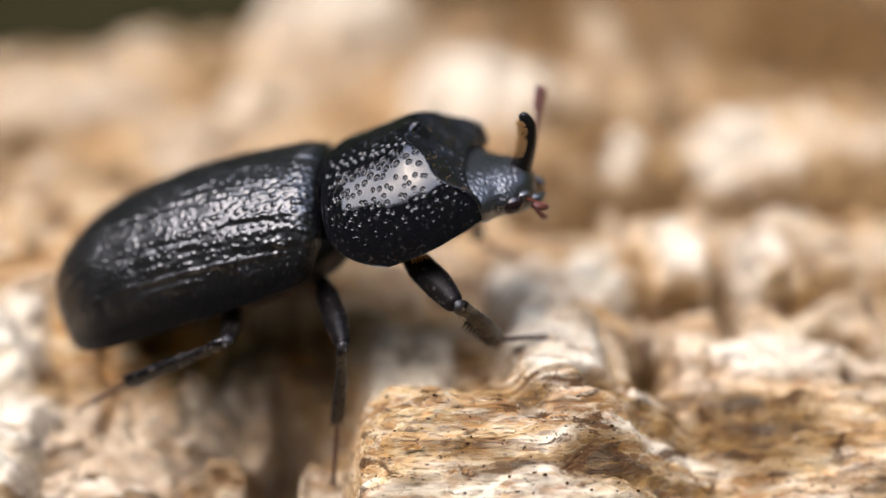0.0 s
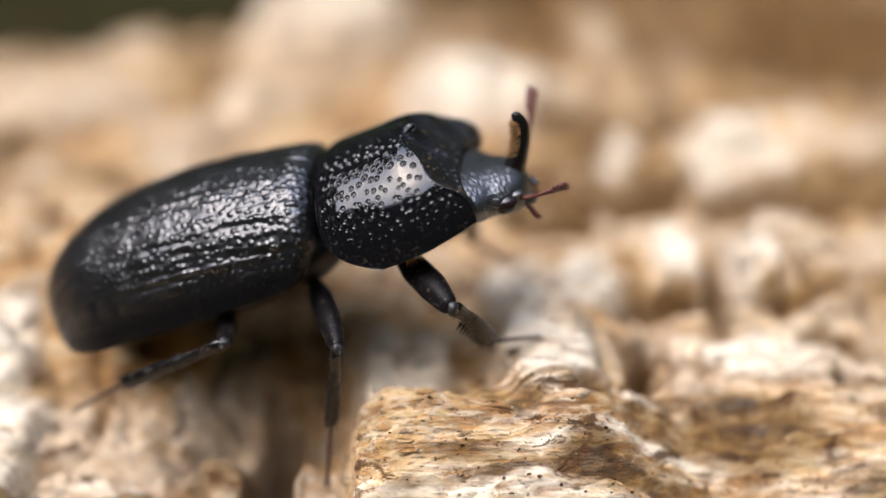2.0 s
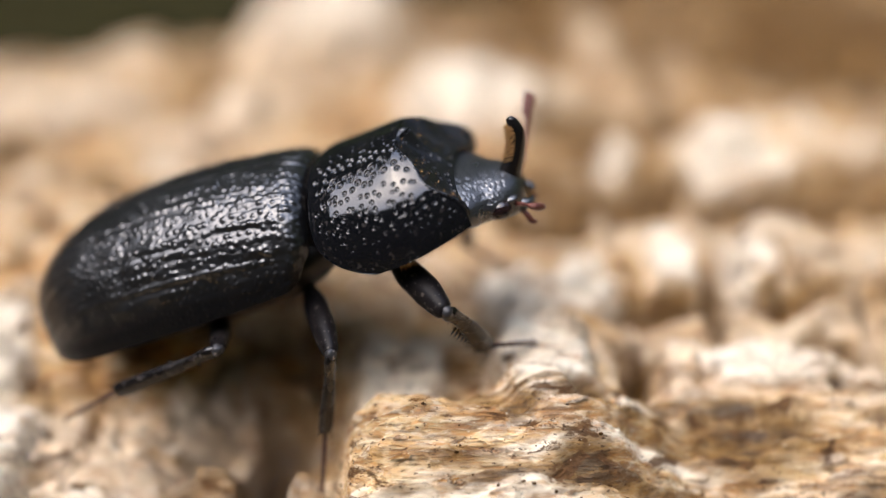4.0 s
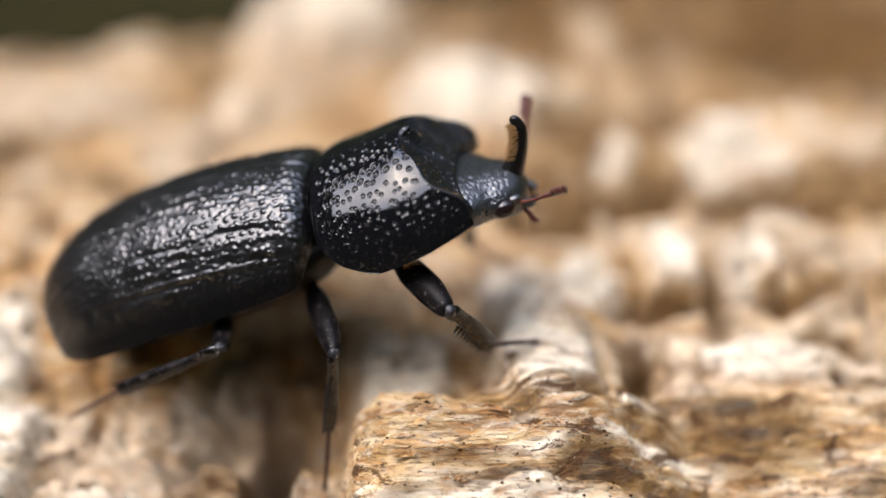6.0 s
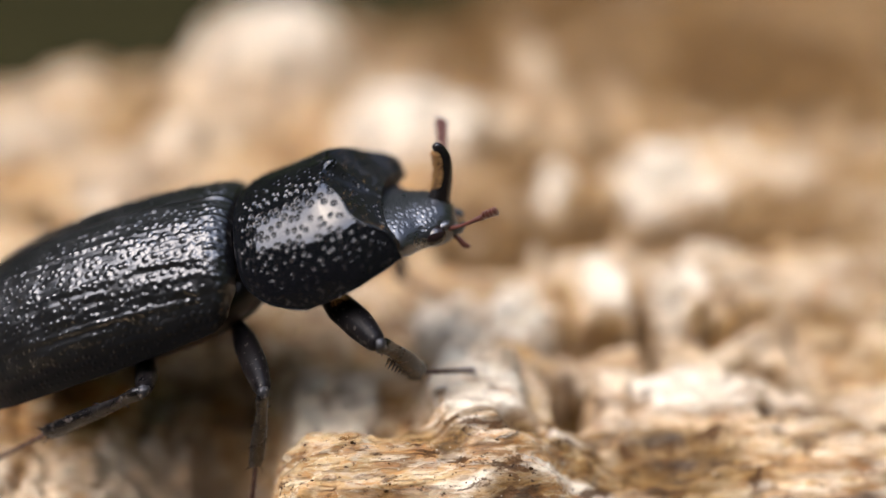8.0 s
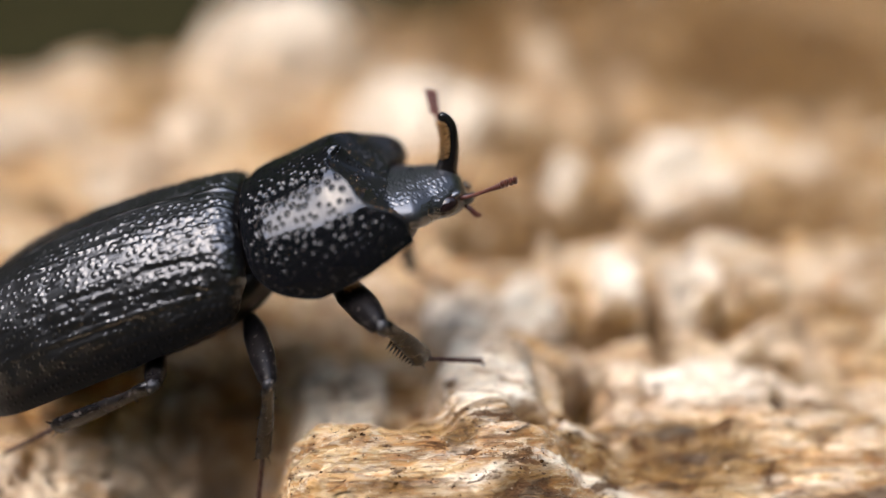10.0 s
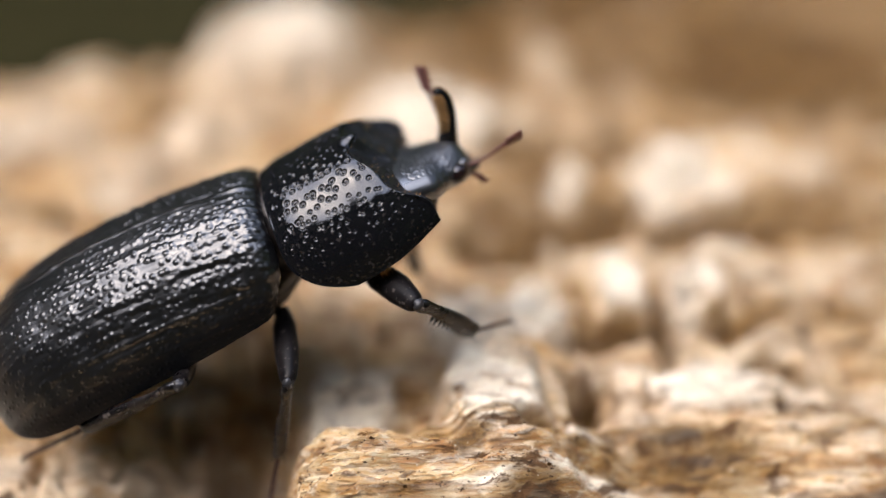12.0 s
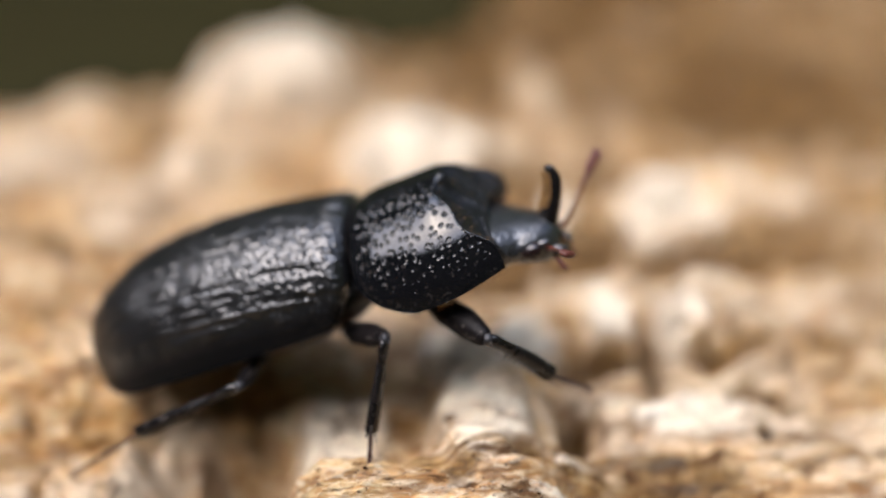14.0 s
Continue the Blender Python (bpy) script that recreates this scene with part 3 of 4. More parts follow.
def thorax_shield(parent):
    """The pronotum: a domed shield, cut off steeply in front under a toothed ridge."""
    n1, n2, m = 210, 70, 481
    c, sn = even_section(0.0, radians(82), m // 2 + 1, 2.4, 2.3, 0.97)
    c, sn = np.concatenate([c[:, :0:-1], c], 1), np.concatenate([-sn[:, :0:-1], sn], 1)
    s = np.abs(np.linspace(-1, 1, m))[None, :]
    mid = np.exp(-(sn / 0.085) ** 2)
    u = np.linspace(0, 1, n1)[:, None]
    rear = 0.04 + 1.30 * np.clip((s - 0.60) / 0.40, 0, 1) ** 3.2
    ridge = 2.10 + 1.72 * s ** 1.5 + 0.26 * mid + 0.06 * np.cos(s * 17)
    ridge = ridge - 0.30 * np.clip((s - 0.80) / 0.20, 0, 1) ** 2.4
    x = rear + (ridge - rear) * u
    back = 1 - np.clip(1 - x / 0.7, 0, 1) ** 2 * 0.09
    lift = np.clip(x / 2.2, 0, 1)
    w = (2.36 + 0.12 * np.sin(np.pi * np.clip(x / 3.2, 0, 1)) - 0.58 * np.clip((x - 1.9) / 1.9, 0, 1) ** 2.0) * back
    h = (1.64 + 0.14 * lift ** 0.8 - 0.12 * np.clip(x - 2.1, 0, 2)) * back
    h = h + 0.09 * np.exp(-((np.abs(sn) - 0.36) / 0.20) ** 2) * np.clip((x - 0.6) / 1.5, 0, 1) ** 1.5
    h = h + 0.10 * mid * np.clip((x - 1.5) / 0.8, 0, 1) ** 2 - 0.025 * np.clip((x - ridge + 0.32) / 0.32, 0, 1) ** 2 * (1 - s)
    edge = -0.36 + 0.52 * np.clip((x - 1.0) / 2.9, 0, 1) ** 1.2
    y = w * sn
    z = h - (h - edge) / (1 - np.cos(radians(82))) * (1 - c)
    shell = np.stack([x, y, z], -1)
    # the front face, hollowed, from the ridge down to the collar round the head
    t = np.linspace(0, 1, n2)[1:, None]
    q = np.pi / 2 * s
    collar = np.stack([3.18 + 0.53 * s ** 2.2 - 0.52 * np.clip((s - 0.78) / 0.22, 0, 1) ** 2, np.sign(sn) * 1.60 * np.sin(q) ** 0.95, -0.10 + 0.80 * np.cos(q) ** 0.7], -1)
    rim = shell[-1:]
    face = rim + (collar - rim) * t[..., None]
    hollow = (np.sin(np.pi * t) * (1 - s ** 2.0))[..., None]
    face = face + hollow * np.array([-0.06, 0, -0.05])
    lobe = (np.sin(np.pi * np.sqrt(t)) * np.exp(-((s - 0.72) / 0.2) ** 2))[..., None]
    face = face + lobe * np.array([0.10, 0, 0.10])
    under = collar + np.linspace(0, 1, 12)[1:, None, None] * np.stack([-0.25 + 0 * s, -0.22 * sn, -0.45 * np.cos(q) - 0.1], -1)
    face = np.concatenate([face, under])
    v = np.concatenate([shell, face])
    nm = grid_normals(v)
    sl = np.cumsum(np.concatenate([np.zeros((1, m)), np.linalg.norm(np.diff(v, axis=0), axis=-1)]), 0) + rear
    al = arc(v, 1)
    al = al - al[:, m // 2][:, None]
    # raised rim behind and below
    edge = np.exp(-((u * (ridge - rear)) / 0.045) ** 2)
    side = np.exp(-((1 - s) * 4.2 / 0.06) ** 2) + 0 * u
    lift = np.concatenate([0.016 * np.maximum(edge, 0.45 * side * (1 - step(0.82, 0.97, u))), 0.0 * face[..., 0]])
    v = v + nm * (lift + 0.012 * value_noise(sl * 2.0 + 9, al * 2.0 + 30, 1))[..., None]
    centres = scatter(0.20, 3.9, -4.4, 4.4, 0.205, 0.94, 5)
    size = rng.uniform(0.072, 0.094, len(centres)) * np.interp(np.abs(centres[:, 1]), [0.4, 1.1, 2.0, 3.2], [0.5, 1.0, 0.64, 0.42])
    part_shell = pits(sl[:n1], al[:n1], v[:n1], nm[:n1], centres, size, 0.36, 0.08)
    small = scatter(2.2, 4.6, -3.2, 3.2, 0.19, 0.75, 9)
    part_face = pits(sl[n1:], al[n1:], v[n1:], nm[n1:], small, rng.uniform(0.03, 0.045, len(small)), 0.7, 0.7)
    v = np.concatenate([part_shell, part_face])
    matte = np.repeat(step(n1 - 1, n1 + 6, np.arange(len(v))), m)
    shield = mesh_object("thorax_shield", v.reshape(-1, 3), grid_faces(len(v), m), THORAX, parent, "glossy black pitted shield with a toothed front ridge", floats={"matte": matte})
    # fine hairs under the lower margin
    hairs = []
    r = np.random.default_rng(3)
    for side_sign in (-1, 1):
        for k in range(46):
            i = int(n1 * (0.25 + 0.74 * k / 46))
            p = v[i, 0 if side_sign < 0 else -1]
            hairs.append(spike(p, p + np.array([r.uniform(-0.02, 0.06), side_sign * r.uniform(0, 0.06), -r.uniform(0.10, 0.2)]), 0.007))
    mesh_object("hair_fringe", *join(hairs), BRISTLE, shield)
    stubble = []
    for k in range(60):
        i, j = n1 + int(r.uniform(4, n2 - 3)), int(r.uniform(0.10, 0.9) * m)
        stubble.append(spike(v[i, j], v[i, j] + np.array([0.05, r.uniform(-0.03, 0.03), r.uniform(0.02, 0.06)]), 0.008))
    mesh_object("face_stubble", *join(stubble), BRISTLE, shield, "sparse golden bristles")
    return shield


def underside(parent):
    """Belly and breast below the wing cases and the shield."""
    n, m = 40, 36
    u = np.linspace(0, 1, n)[:, None]
    a = np.linspace(0, 2 * np.pi, m, endpoint=False)[None, :]
    x = 0.1 - 7.9 * u
    r = np.sqrt(np.clip(1 - np.abs(2 * u - 0.95) ** 4, 0.0004, 1))
    zc = -0.30 - 0.66 * u
    ring = 0.03 * np.sin(u * 60) ** 2
    v = np.stack([x + 0 * a, (1.95 + ring) * r * np.cos(a), zc + np.where(np.sin(a) < 0, 1.10 + ring, 0.8) * r * np.sin(a)], -1)
    mesh_object("abdomen", v.reshape(-1, 3), grid_faces(n, m, True), UNDER, parent, "dark brown ringed belly")
    x = 0.2 + 3.6 * u
    zc = -0.25 + 0.30 * u
    r = np.sqrt(np.clip(1 - np.abs(2 * u - 1.0) ** 3.5, 0.0004, 1))
    v = np.stack([x + 0 * a, (1.95 - 0.25 * u) * r * np.cos(a), zc + np.where(np.sin(a) < 0, 0.80, 0.4) * r * np.sin(a)], -1)
    mesh_object("breast", v.reshape(-1, 3), grid_faces(n, m, True), UNDER, parent)
    mesh_object("neck_joint", *tube([(-0.6, 0, 0.0), (0, 0, 0.12), (0.5, 0, 0.1)], [1.1, 1.2, 1.2], 28), UNDER, parent)
    mesh_object("neck", *ellipsoid((3.10, 0, -0.10), (0.5, 1.40, 0.36), 20, 40), UNDER, parent)
    mesh_object("scutellum", *ellipsoid((-0.22, 0, 1.22), (0.34, 0.34, 0.10)), SHELL, parent)


def beetle_head(parent):
    """The head with its horn, eyes, feelers' sockets and mouthparts; x forward from the neck."""
    n, m = 90, 210
    u = np.linspace(0, 1, n)[:, None]
    a = np.linspace(0, 2 * np.pi, m, endpoint=False)[None, :]
    x = -0.35 + 1.85 * u
    w = (1.42 - 0.44 * step(0.30, 0.62, u)) * (1 - 0.42 * step(0.62, 1.0, u)) * np.sqrt(np.clip(1 - (np.clip((u - 0.86) / 0.14, 0, 1)) ** 2 * 0.9, 0.02, 1)) 
    hi = 0.46 * np.sqrt(np.clip(1 - np.clip((u - 0.8) / 0.2, 0, 1) ** 2 * 0.85, 0.02, 1))
    lo = 0.55 * np.sqrt(np.clip(1 - np.clip((u - 0.75) / 0.25, 0, 1) ** 2 * 0.9, 0.02, 1))
    ca, sa = np.cos(a), np.sin(a)
    y = 1.05 * w * np.sign(ca) * np.abs(ca) ** 0.92
    z = 0.06 - 0.46 * u + np.where(sa > 0, 1.16 * hi * np.abs(sa) ** 1.05, -lo * np.abs(sa) ** 0.8)
    v = np.stack([x + 0 * a, y, z], -1)
    nm = -grid_normals(np.concatenate([v, v[:, :1]], 1))[:, :-1]
    al = arc(v, 1)
    centres = scatter(-0.2, 1.2, 0.0, 3.0, 0.11, 0.9, 21)
    v = pits(v[..., 0], al, v, nm, centres, np.full(len(centres), 0.038), 0.6, 0.25)
    head = mesh_object("head", v.reshape(-1, 3), grid_faces(n, m, True), HEAD, parent, "black finely pitted head")
    horn = [(1.10, 0, -0.15), (1.28, 0, 0.15), (1.48, 0, 0.50), (1.61, 0, 0.82), (1.66, 0, 1.08), (1.60, 0, 1.29), (1.53, 0, 1.35)]
    hv, hf = smooth_tube(horn, [0.36, 0.25, 0.205, 0.18, 0.155, 0.125, 0.07], 6, sides=18, flat=0.85)
    mesh_object("horn", hv, hf, HORN, head, "curved glossy black horn")
    hair = []
    r = np.random.default_rng(8)
    for k in range(420):
        z, turn = r.uniform(0.42, 1.24), radians(r.uniform(95, 255))
        mid = np.interp(z, [0.15, 0.50, 0.82, 1.08, 1.29], [1.28, 1.48, 1.61, 1.66, 1.60])
        rad = np.interp(z, [0.15, 0.50, 0.82, 1.08, 1.29], [0.25, 0.20, 0.18, 0.155, 0.125])
        b = np.array([mid + 0.95 * rad * math.cos(turn), -0.85 * rad * math.sin(turn), z])
        hair.append(spike(b, b + np.array([-r.uniform(0.09, 0.18), 0.25 * b[1] + r.uniform(-0.03, 0.03), r.uniform(-0.06, 0.01)]), 0.008))
    mesh_object("horn_bristles", *join(hair), BRISTLE, head, "row of golden bristles")
    brush = []
    for k in range(150):
        b = np.array([r.uniform(1.15, 1.45), r.uniform(-0.45, 0.45), r.uniform(-0.62, -0.45)])
        brush.append(spike(b, b + np.array([r.uniform(0.08, 0.30), 0.3 * b[1] + r.uniform(-0.06, 0.06), -r.uniform(0.05, 0.24)]), 0.011))
    mesh_object("mouth_brush", *join(brush), BRISTLE, head, "tuft of golden-brown mouth bristles")
    for sign in (-1, 1):
        mesh_object("eye", *ellipsoid((0.94, sign * 0.85, -0.35), (0.28, 0.22, 0.22), 18, 24), EYE, head, "shiny dark bead eye")
        mesh_object("cheek", *ellipsoid((1.16, sign * 0.66, -0.24), (0.22, 0.16, 0.09), 12, 16), HEAD, head)
        mesh_object("mandible", *smooth_tube([(1.25, sign * 0.40, -0.52), (1.50, sign * 0.42, -0.57), (1.62, sign * 0.22, -0.56)], [0.15, 0.12, 0.05], 5, sides=10), HEAD, head)
        mesh_object("feeler_palp", *smooth_tube([(1.25, sign * 0.35, -0.62), (1.42, sign * 0.50, -0.78), (1.50, sign * 0.55, -0.95), (1.60, sign * 0.55, -1.0)], [0.05, 0.06, 0.07, 0.04], 5, sides=8), ANTENNA, head, "short red-brown palp")
    return head


def antenna(head, length):
    """A feeler along its own x: thin stalk, then a toothed club."""
    k = length / 1.6
    pieces = [smooth_tube([(0, 0, 0), (0.30 * k, 0, -0.07), (0.62 * k, 0, -0.06), (0.90 * k, 0, -0.02)], [0.062, 0.045, 0.042, 0.050], 5, sides=8)]
    for i in range(6):
        x = (0.72 + 0.075 * i) * k
        pieces.append(ellipsoid((x, 0, -0.045 + 0.008 * i), (0.048 * k, 0.050 + 0.005 * i, 0.050 + 0.006 * i), 8, 10))
    for i in range(4):
        x = (1.17 + 0.105 * i) * k
        plate, faces = ellipsoid((0, 0, 0.045), (0.072 * k, 0.085, 0.135 + 0.010 * i), 9, 12)
        plate[:, 0] += x + 0.35 * plate[:, 2]
        pieces.append((plate, faces))
    return mesh_object("antenna", *join(pieces), ANTENNA, head, "red-brown feeler with a toothed club")


LENGTHS = {"front": (1.8, 1.95, 1.6), "middle": (1.95, 2.2, 1.7), "hind": (2.2, 3.0, 2.5)}


def leg(parent, kind):
    """Femur, tibia with spines, and jointed foot, each along its own x."""
    lf, lt, la = LENGTHS[kind]
    fat = {"front": 0.34, "middle": 0.30, "hind": 0.27}[kind]
    femur = mesh_object("femur", *smooth_tube([(-0.15, 0, 0), (0.2 * lf, 0, 0.02), (0.6 * lf, 0, 0.03), (0.92 * lf, 0, 0), (lf + 0.04, 0, 0)],
                        [fat * 0.6, fat, fat * 1.02, fat * 0.72, fat * 0.4], 6, sides=14, flat=0.8), LEG, parent, "stout glossy black thigh")
    wide = {"front": 0.215, "middle": 0.185, "hind": 0.20}[kind]
    end = 1.2 if kind == "front" else 1.15
    bow = 0.07 if kind == "front" else 0.0
    pieces = [smooth_tube([(-0.03, 0, 0), (0.08 * lt, 0, 0.03), (0.25 * lt, 0, bow), (0.6 * lt, 0, bow), (0.95 * lt, 0, 0), (lt, 0, 0)],
                          [wide * 0.65, wide * 0.95, wide * 0.75, wide * 1.05, wide * end, wide * 0.8], 5, sides=12, flat=0.7)]
    r = np.random.default_rng(len(kind))
    for i in range(9 if kind == "front" else 6):
        x = lt * ((0.38 + 0.58 * i / 8) if kind == "front" else (0.25 + 0.15 * i))
        side = 1 if kind == "front" else (-1) ** i
        pieces.append(spike((x - 0.05, 0, -0.6 * wide * side), (x + 0.05, -0.03, -side * (wide + (0.12 if kind == "front" else 0.09) + 0.03 * r.random())), 0.055))
    for yy in (-0.1, 0.1):
        pieces.append(spike((lt - 0.05, yy * 0.6, -0.05), (lt + 0.30, yy * 1.6, -0.12), 0.04))
    tibia = mesh_object("tibia", *join(pieces), SHIN, parent, "spined black shin")
    cap, faces = ellipsoid((0.02, 0, 0.02), (0.15, 0.72 * wide, 0.70 * wide), 10, 14)
    cap = cap + r.uniform(-0.02, 0.02, cap.shape)
    mesh_object("knee_joint", cap, faces, KNEE, tibia, "dusty grey knee joint")
    hair = []
    for i in range(40):
        x, ang = lt * r.uniform(0.1, 1.0), r.uniform(0, 6.28)
        b = np.array([x, 0.75 * wide * math.cos(ang) * 0.8, wide * math.sin(ang) * 0.9])
        hair.append(spike(b, b * np.array([1, 1.5, 1.5]) + np.array([0.09, 0, 0]), 0.008))
    mesh_object("shin_hairs", *join(hair), FOOT, tibia)
    joints = []
    for i in range(5):
        a, b = la * (0.0 + 0.17 * i), la * (0.17 * (i + 1) + (0.06 if i == 4 else 0))
        joints.append(smooth_tube([(a, 0, 0), (0.6 * a + 0.4 * b, 0, 0.01), (b, 0, 0)], [0.046, 0.052, 0.064], 3, sides=8))
    for yy in (-1, 1):
        joints.append(smooth_tube([(0.9 * la, 0, 0), (0.97 * la, 0.07 * yy, 0.02), (la, 0.11 * yy, -0.06)], [0.05, 0.035, 0.01], 4, sides=6))
    foot = mesh_object("foot", *join(joints), FOOT, parent, "thin jointed foot with two claws")
    return femur, tibia, foot


def build_beetle():
    body = new("beetle", None)
    tagged(body, "glossy black rhinoceros stag beetle with one horn on rotten wood", "beetle")
    for sign in (-1, 1):
        wing_case(body, sign)
    thorax_shield(body)
    underside(body)
    head = beetle_head(body)
    feelers = [antenna(head, 1.55), antenna(head, 2.3)]
    legs = {(kind, side): leg(body, kind) for kind in LENGTHS for side in (-1, 1)}
    return body, head, feelers, legs


# ---- what moves ----
BODY_ROWS = [
    (0, -2.327, 18.328, 5.487, 3.22, -16.15, -5.59),
    (0.5, -2.343, 18.300, 5.514, 3.10, -16.32, -5.52),
    (1, -2.328, 18.269, 5.535, 3.35, -16.12, -5.56),
    (1.5, -2.318, 18.252, 5.551, 3.60, -16.11, -5.78),
    (2, -2.338, 18.235, 5.561, 3.47, -16.15, -5.48),
    (2.5, -2.324, 18.239, 5.562, 3.47, -16.22, -5.54),
    (3, -2.339, 18.247, 5.535, 3.18, -16.15, -4.99),
    (5.5, -2.323, 18.215, 5.592, 3.72, -16.28, -5.16),
    (6, -2.328, 18.207, 5.579, 3.58, -16.24, -5.26),
    (6.5, -2.318, 18.167, 5.627, 3.55, -16.10, -4.69),
    (7, -2.307, 18.130, 5.686, 3.53, -16.16, -4.58),
    (7.5, -2.300, 18.106, 5.712, 3.68, -16.17, -4.27),
    (10, -2.364, 18.016, 5.771, 4.88, -18.15, -0.56),
    (10.5, -2.362, 18.035, 5.862, 6.18, -18.22, -0.09),
    (11, -2.372, 18.130, 5.856, 5.66, -19.38, 2.82),
    (11.5, -2.322, 18.158, 5.829, 6.72, -19.92, 2.68),
    (12, -2.167, 18.366, 5.925, 8.10, -20.24, 7.75),
    (12.5, -1.890, 18.489, 6.024, 8.07, -21.06, 5.64),
    (13, -1.674, 18.770, 6.207, 7.13, -22.34, 1.80),
    (13.5, -1.195, 19.024, 6.147, 1.74, -20.11, 1.48),
    (14, 0.002, 18.965, 5.835, 3.90, -17.19, -9.21),
]
HEAD_ROWS = [
    (0, 3.103, -0.001, 0.047, -0.2, -0, -0.1),
    (1.5, 3.084, 0.003, 0.058, -1.2, -0.8, 0.4),
    (3, 3.134, -0, 0.069, -0.4, -1.5, -3.1),
    (6, 3.124, -0.002, 0.038, -1.7, -0.7, -1.7),
    (6.5, 3.15, -0.004, 0.054, -2.5, -0.5, -2.7),
    (7.5, 3.124, -0.018, 0.014, -3.6, -2.2, 1.5),
    (10, 3.215, 0.08, 0.145, -7.4, -1.3, 7.9),
    (10.7, 3.242, 0.098, 0.19, -6.6, -0.6, 9),
    (11.5, 3.206, 0.087, 0.192, -10.3, -1.2, 10.5),
    (12, 3.152, 0.117, 0.239, -13, -4, 11.1),
    (12.5, 3.135, 0.036, 0.128, -7, 0.5, 6.8),
    (13, 3.127, -0.062, 0.033, -4.8, -5.1, -2.9),
    (13.5, 3.269, -0.036, 0.033, -0.8, -2.3, -7.5),
    (14, 3.282, -0.021, -0.029, -13, -3.4, -10),
]
RIGHT_FEELER = [
    (0, 0.349, -0.892, 0.287),
    (1, 0.42, -0.86, 0.29),
    (1.5, 0.40, -0.87, 0.28),
    (2, 0.80, -0.52, 0.30),
    (2.5, 0.56, -0.78, 0.28),
    (3, 0.542, -0.79, 0.286),
    (5.5, 0.48, -0.82, 0.30),
    (6, 0.82, -0.50, 0.30),
    (6.5, 0.507, -0.797, 0.328),
    (7, 0.74, -0.61, 0.26),
    (7.5, 0.804, -0.522, 0.284),
    (10, 0.879, -0.462, 0.118),
    (10.5, 0.833, -0.486, 0.265),
    (11, 0.954, -0.295, 0.058),
    (11.5, 0.809, -0.563, 0.171),
    (12, 0.967, -0.25, 0.053),
    (12.5, 0.573, -0.802, 0.169),
    (13, 0.53, -0.79, 0.308),
    (13.6, 0.544, -0.821, 0.173),
    (14, 0.586, -0.807, 0.075),
]
LEFT_FEELER = [
    (0, 0.339, 0.7, 0.629),
    (0.5, 0.43, 0.67, 0.61),
    (1, 0.33, 0.71, 0.625),
    (1.5, 0.31, 0.714, 0.628),
    (3, 0.303, 0.742, 0.598),
    (6, 0.228, 0.794, 0.563),
    (6.5, 0.144, 0.753, 0.642),
    (7.5, 0.253, 0.687, 0.682),
    (10, 0.194, 0.502, 0.843),
    (11, 0.255, 0.528, 0.81),
    (11.5, 0.205, 0.217, 0.954),
    (12, 0.225, 0.204, 0.953),
    (12.5, 0.407, 0.412, 0.815),
    (13, 0.513, 0.444, 0.735),
    (13.6, 0.404, 0.816, 0.413),
    (14, 0.58, 0.431, 0.691),
]
# right legs in the beetle's space: time, knee, ankle, toe
FRONT_LEG = [
    (0, 2.58, -2.81, -1.37, 3.03, -1.96, -3.22, 4.23, -0.96, -4.12),
    (3, 2.57, -2.83, -1.34, 3.02, -1.97, -3.19, 4.21, -0.97, -4.1),
    (6, 2.57, -2.84, -1.32, 3.02, -2.0, -3.18, 4.19, -0.99, -4.13),
    (6.5, 2.59, -2.82, -1.35, 3.05, -1.98, -3.21, 4.19, -0.92, -4.13),
    (7.5, 2.6, -2.82, -1.32, 3.03, -1.87, -3.14, 4.29, -1.03, -4.04),
    (10, 2.4, -3.03, -0.98, 2.8, -2.23, -2.87, 4.15, -1.78, -3.83),
    (10.3, 2.25, -3.1, -0.63, 2.97, -2.69, -2.46, 4.01, -2.17, -3.69),
    (10.5, 2.15, -3.09, -0.38, 3.2, -2.87, -2.01, 4.09, -2.4, -3.25),
    (10.7, 2.07, -3.09, -0.27, 3.49, -2.29, -1.36, 4.69, -1.7, -2.22),
    (10.9, 2.54, -2.9, -0.39, 4.0, -2.14, -1.44, 5.43, -1.59, -1.92),
    (11, 2.82, -2.72, -0.71, 4.33, -2.1, -1.79, 5.44, -1.48, -2.75),
    (11.2, 2.92, -2.61, -0.81, 4.07, -2.07, -2.29, 5.15, -1.46, -3.3),
    (11.5, 2.68, -2.85, -0.9, 3.59, -2.4, -2.56, 4.73, -1.64, -3.38),
    (12, 2.34, -3.06, -0.92, 3.21, -2.72, -2.63, 4.2, -1.92, -3.6),
    (12.5, 2.22, -3.12, -0.83, 2.93, -2.67, -2.59, 4.15, -2.03, -3.4),
    (13, 1.86, -3.22, -0.7, 2.2, -2.53, -2.49, 3.21, -1.76, -3.46),
    (13.4, 1.7, -3.24, -0.73, 2.13, -2.43, -2.45, 3.01, -1.48, -3.39),
    (13.6, 1.68, -3.15, -0.24, 2.89, -2.45, -1.6, 4.02, -2.02, -2.65),
    (13.8, 2.49, -2.91, -0.32, 3.8, -2.2, -1.58, 5.18, -2.24, -2.39),
    (14, 2.77, -2.72, -1.16, 3.88, -2.39, -2.73, 4.6, -1.69, -3.97),
]
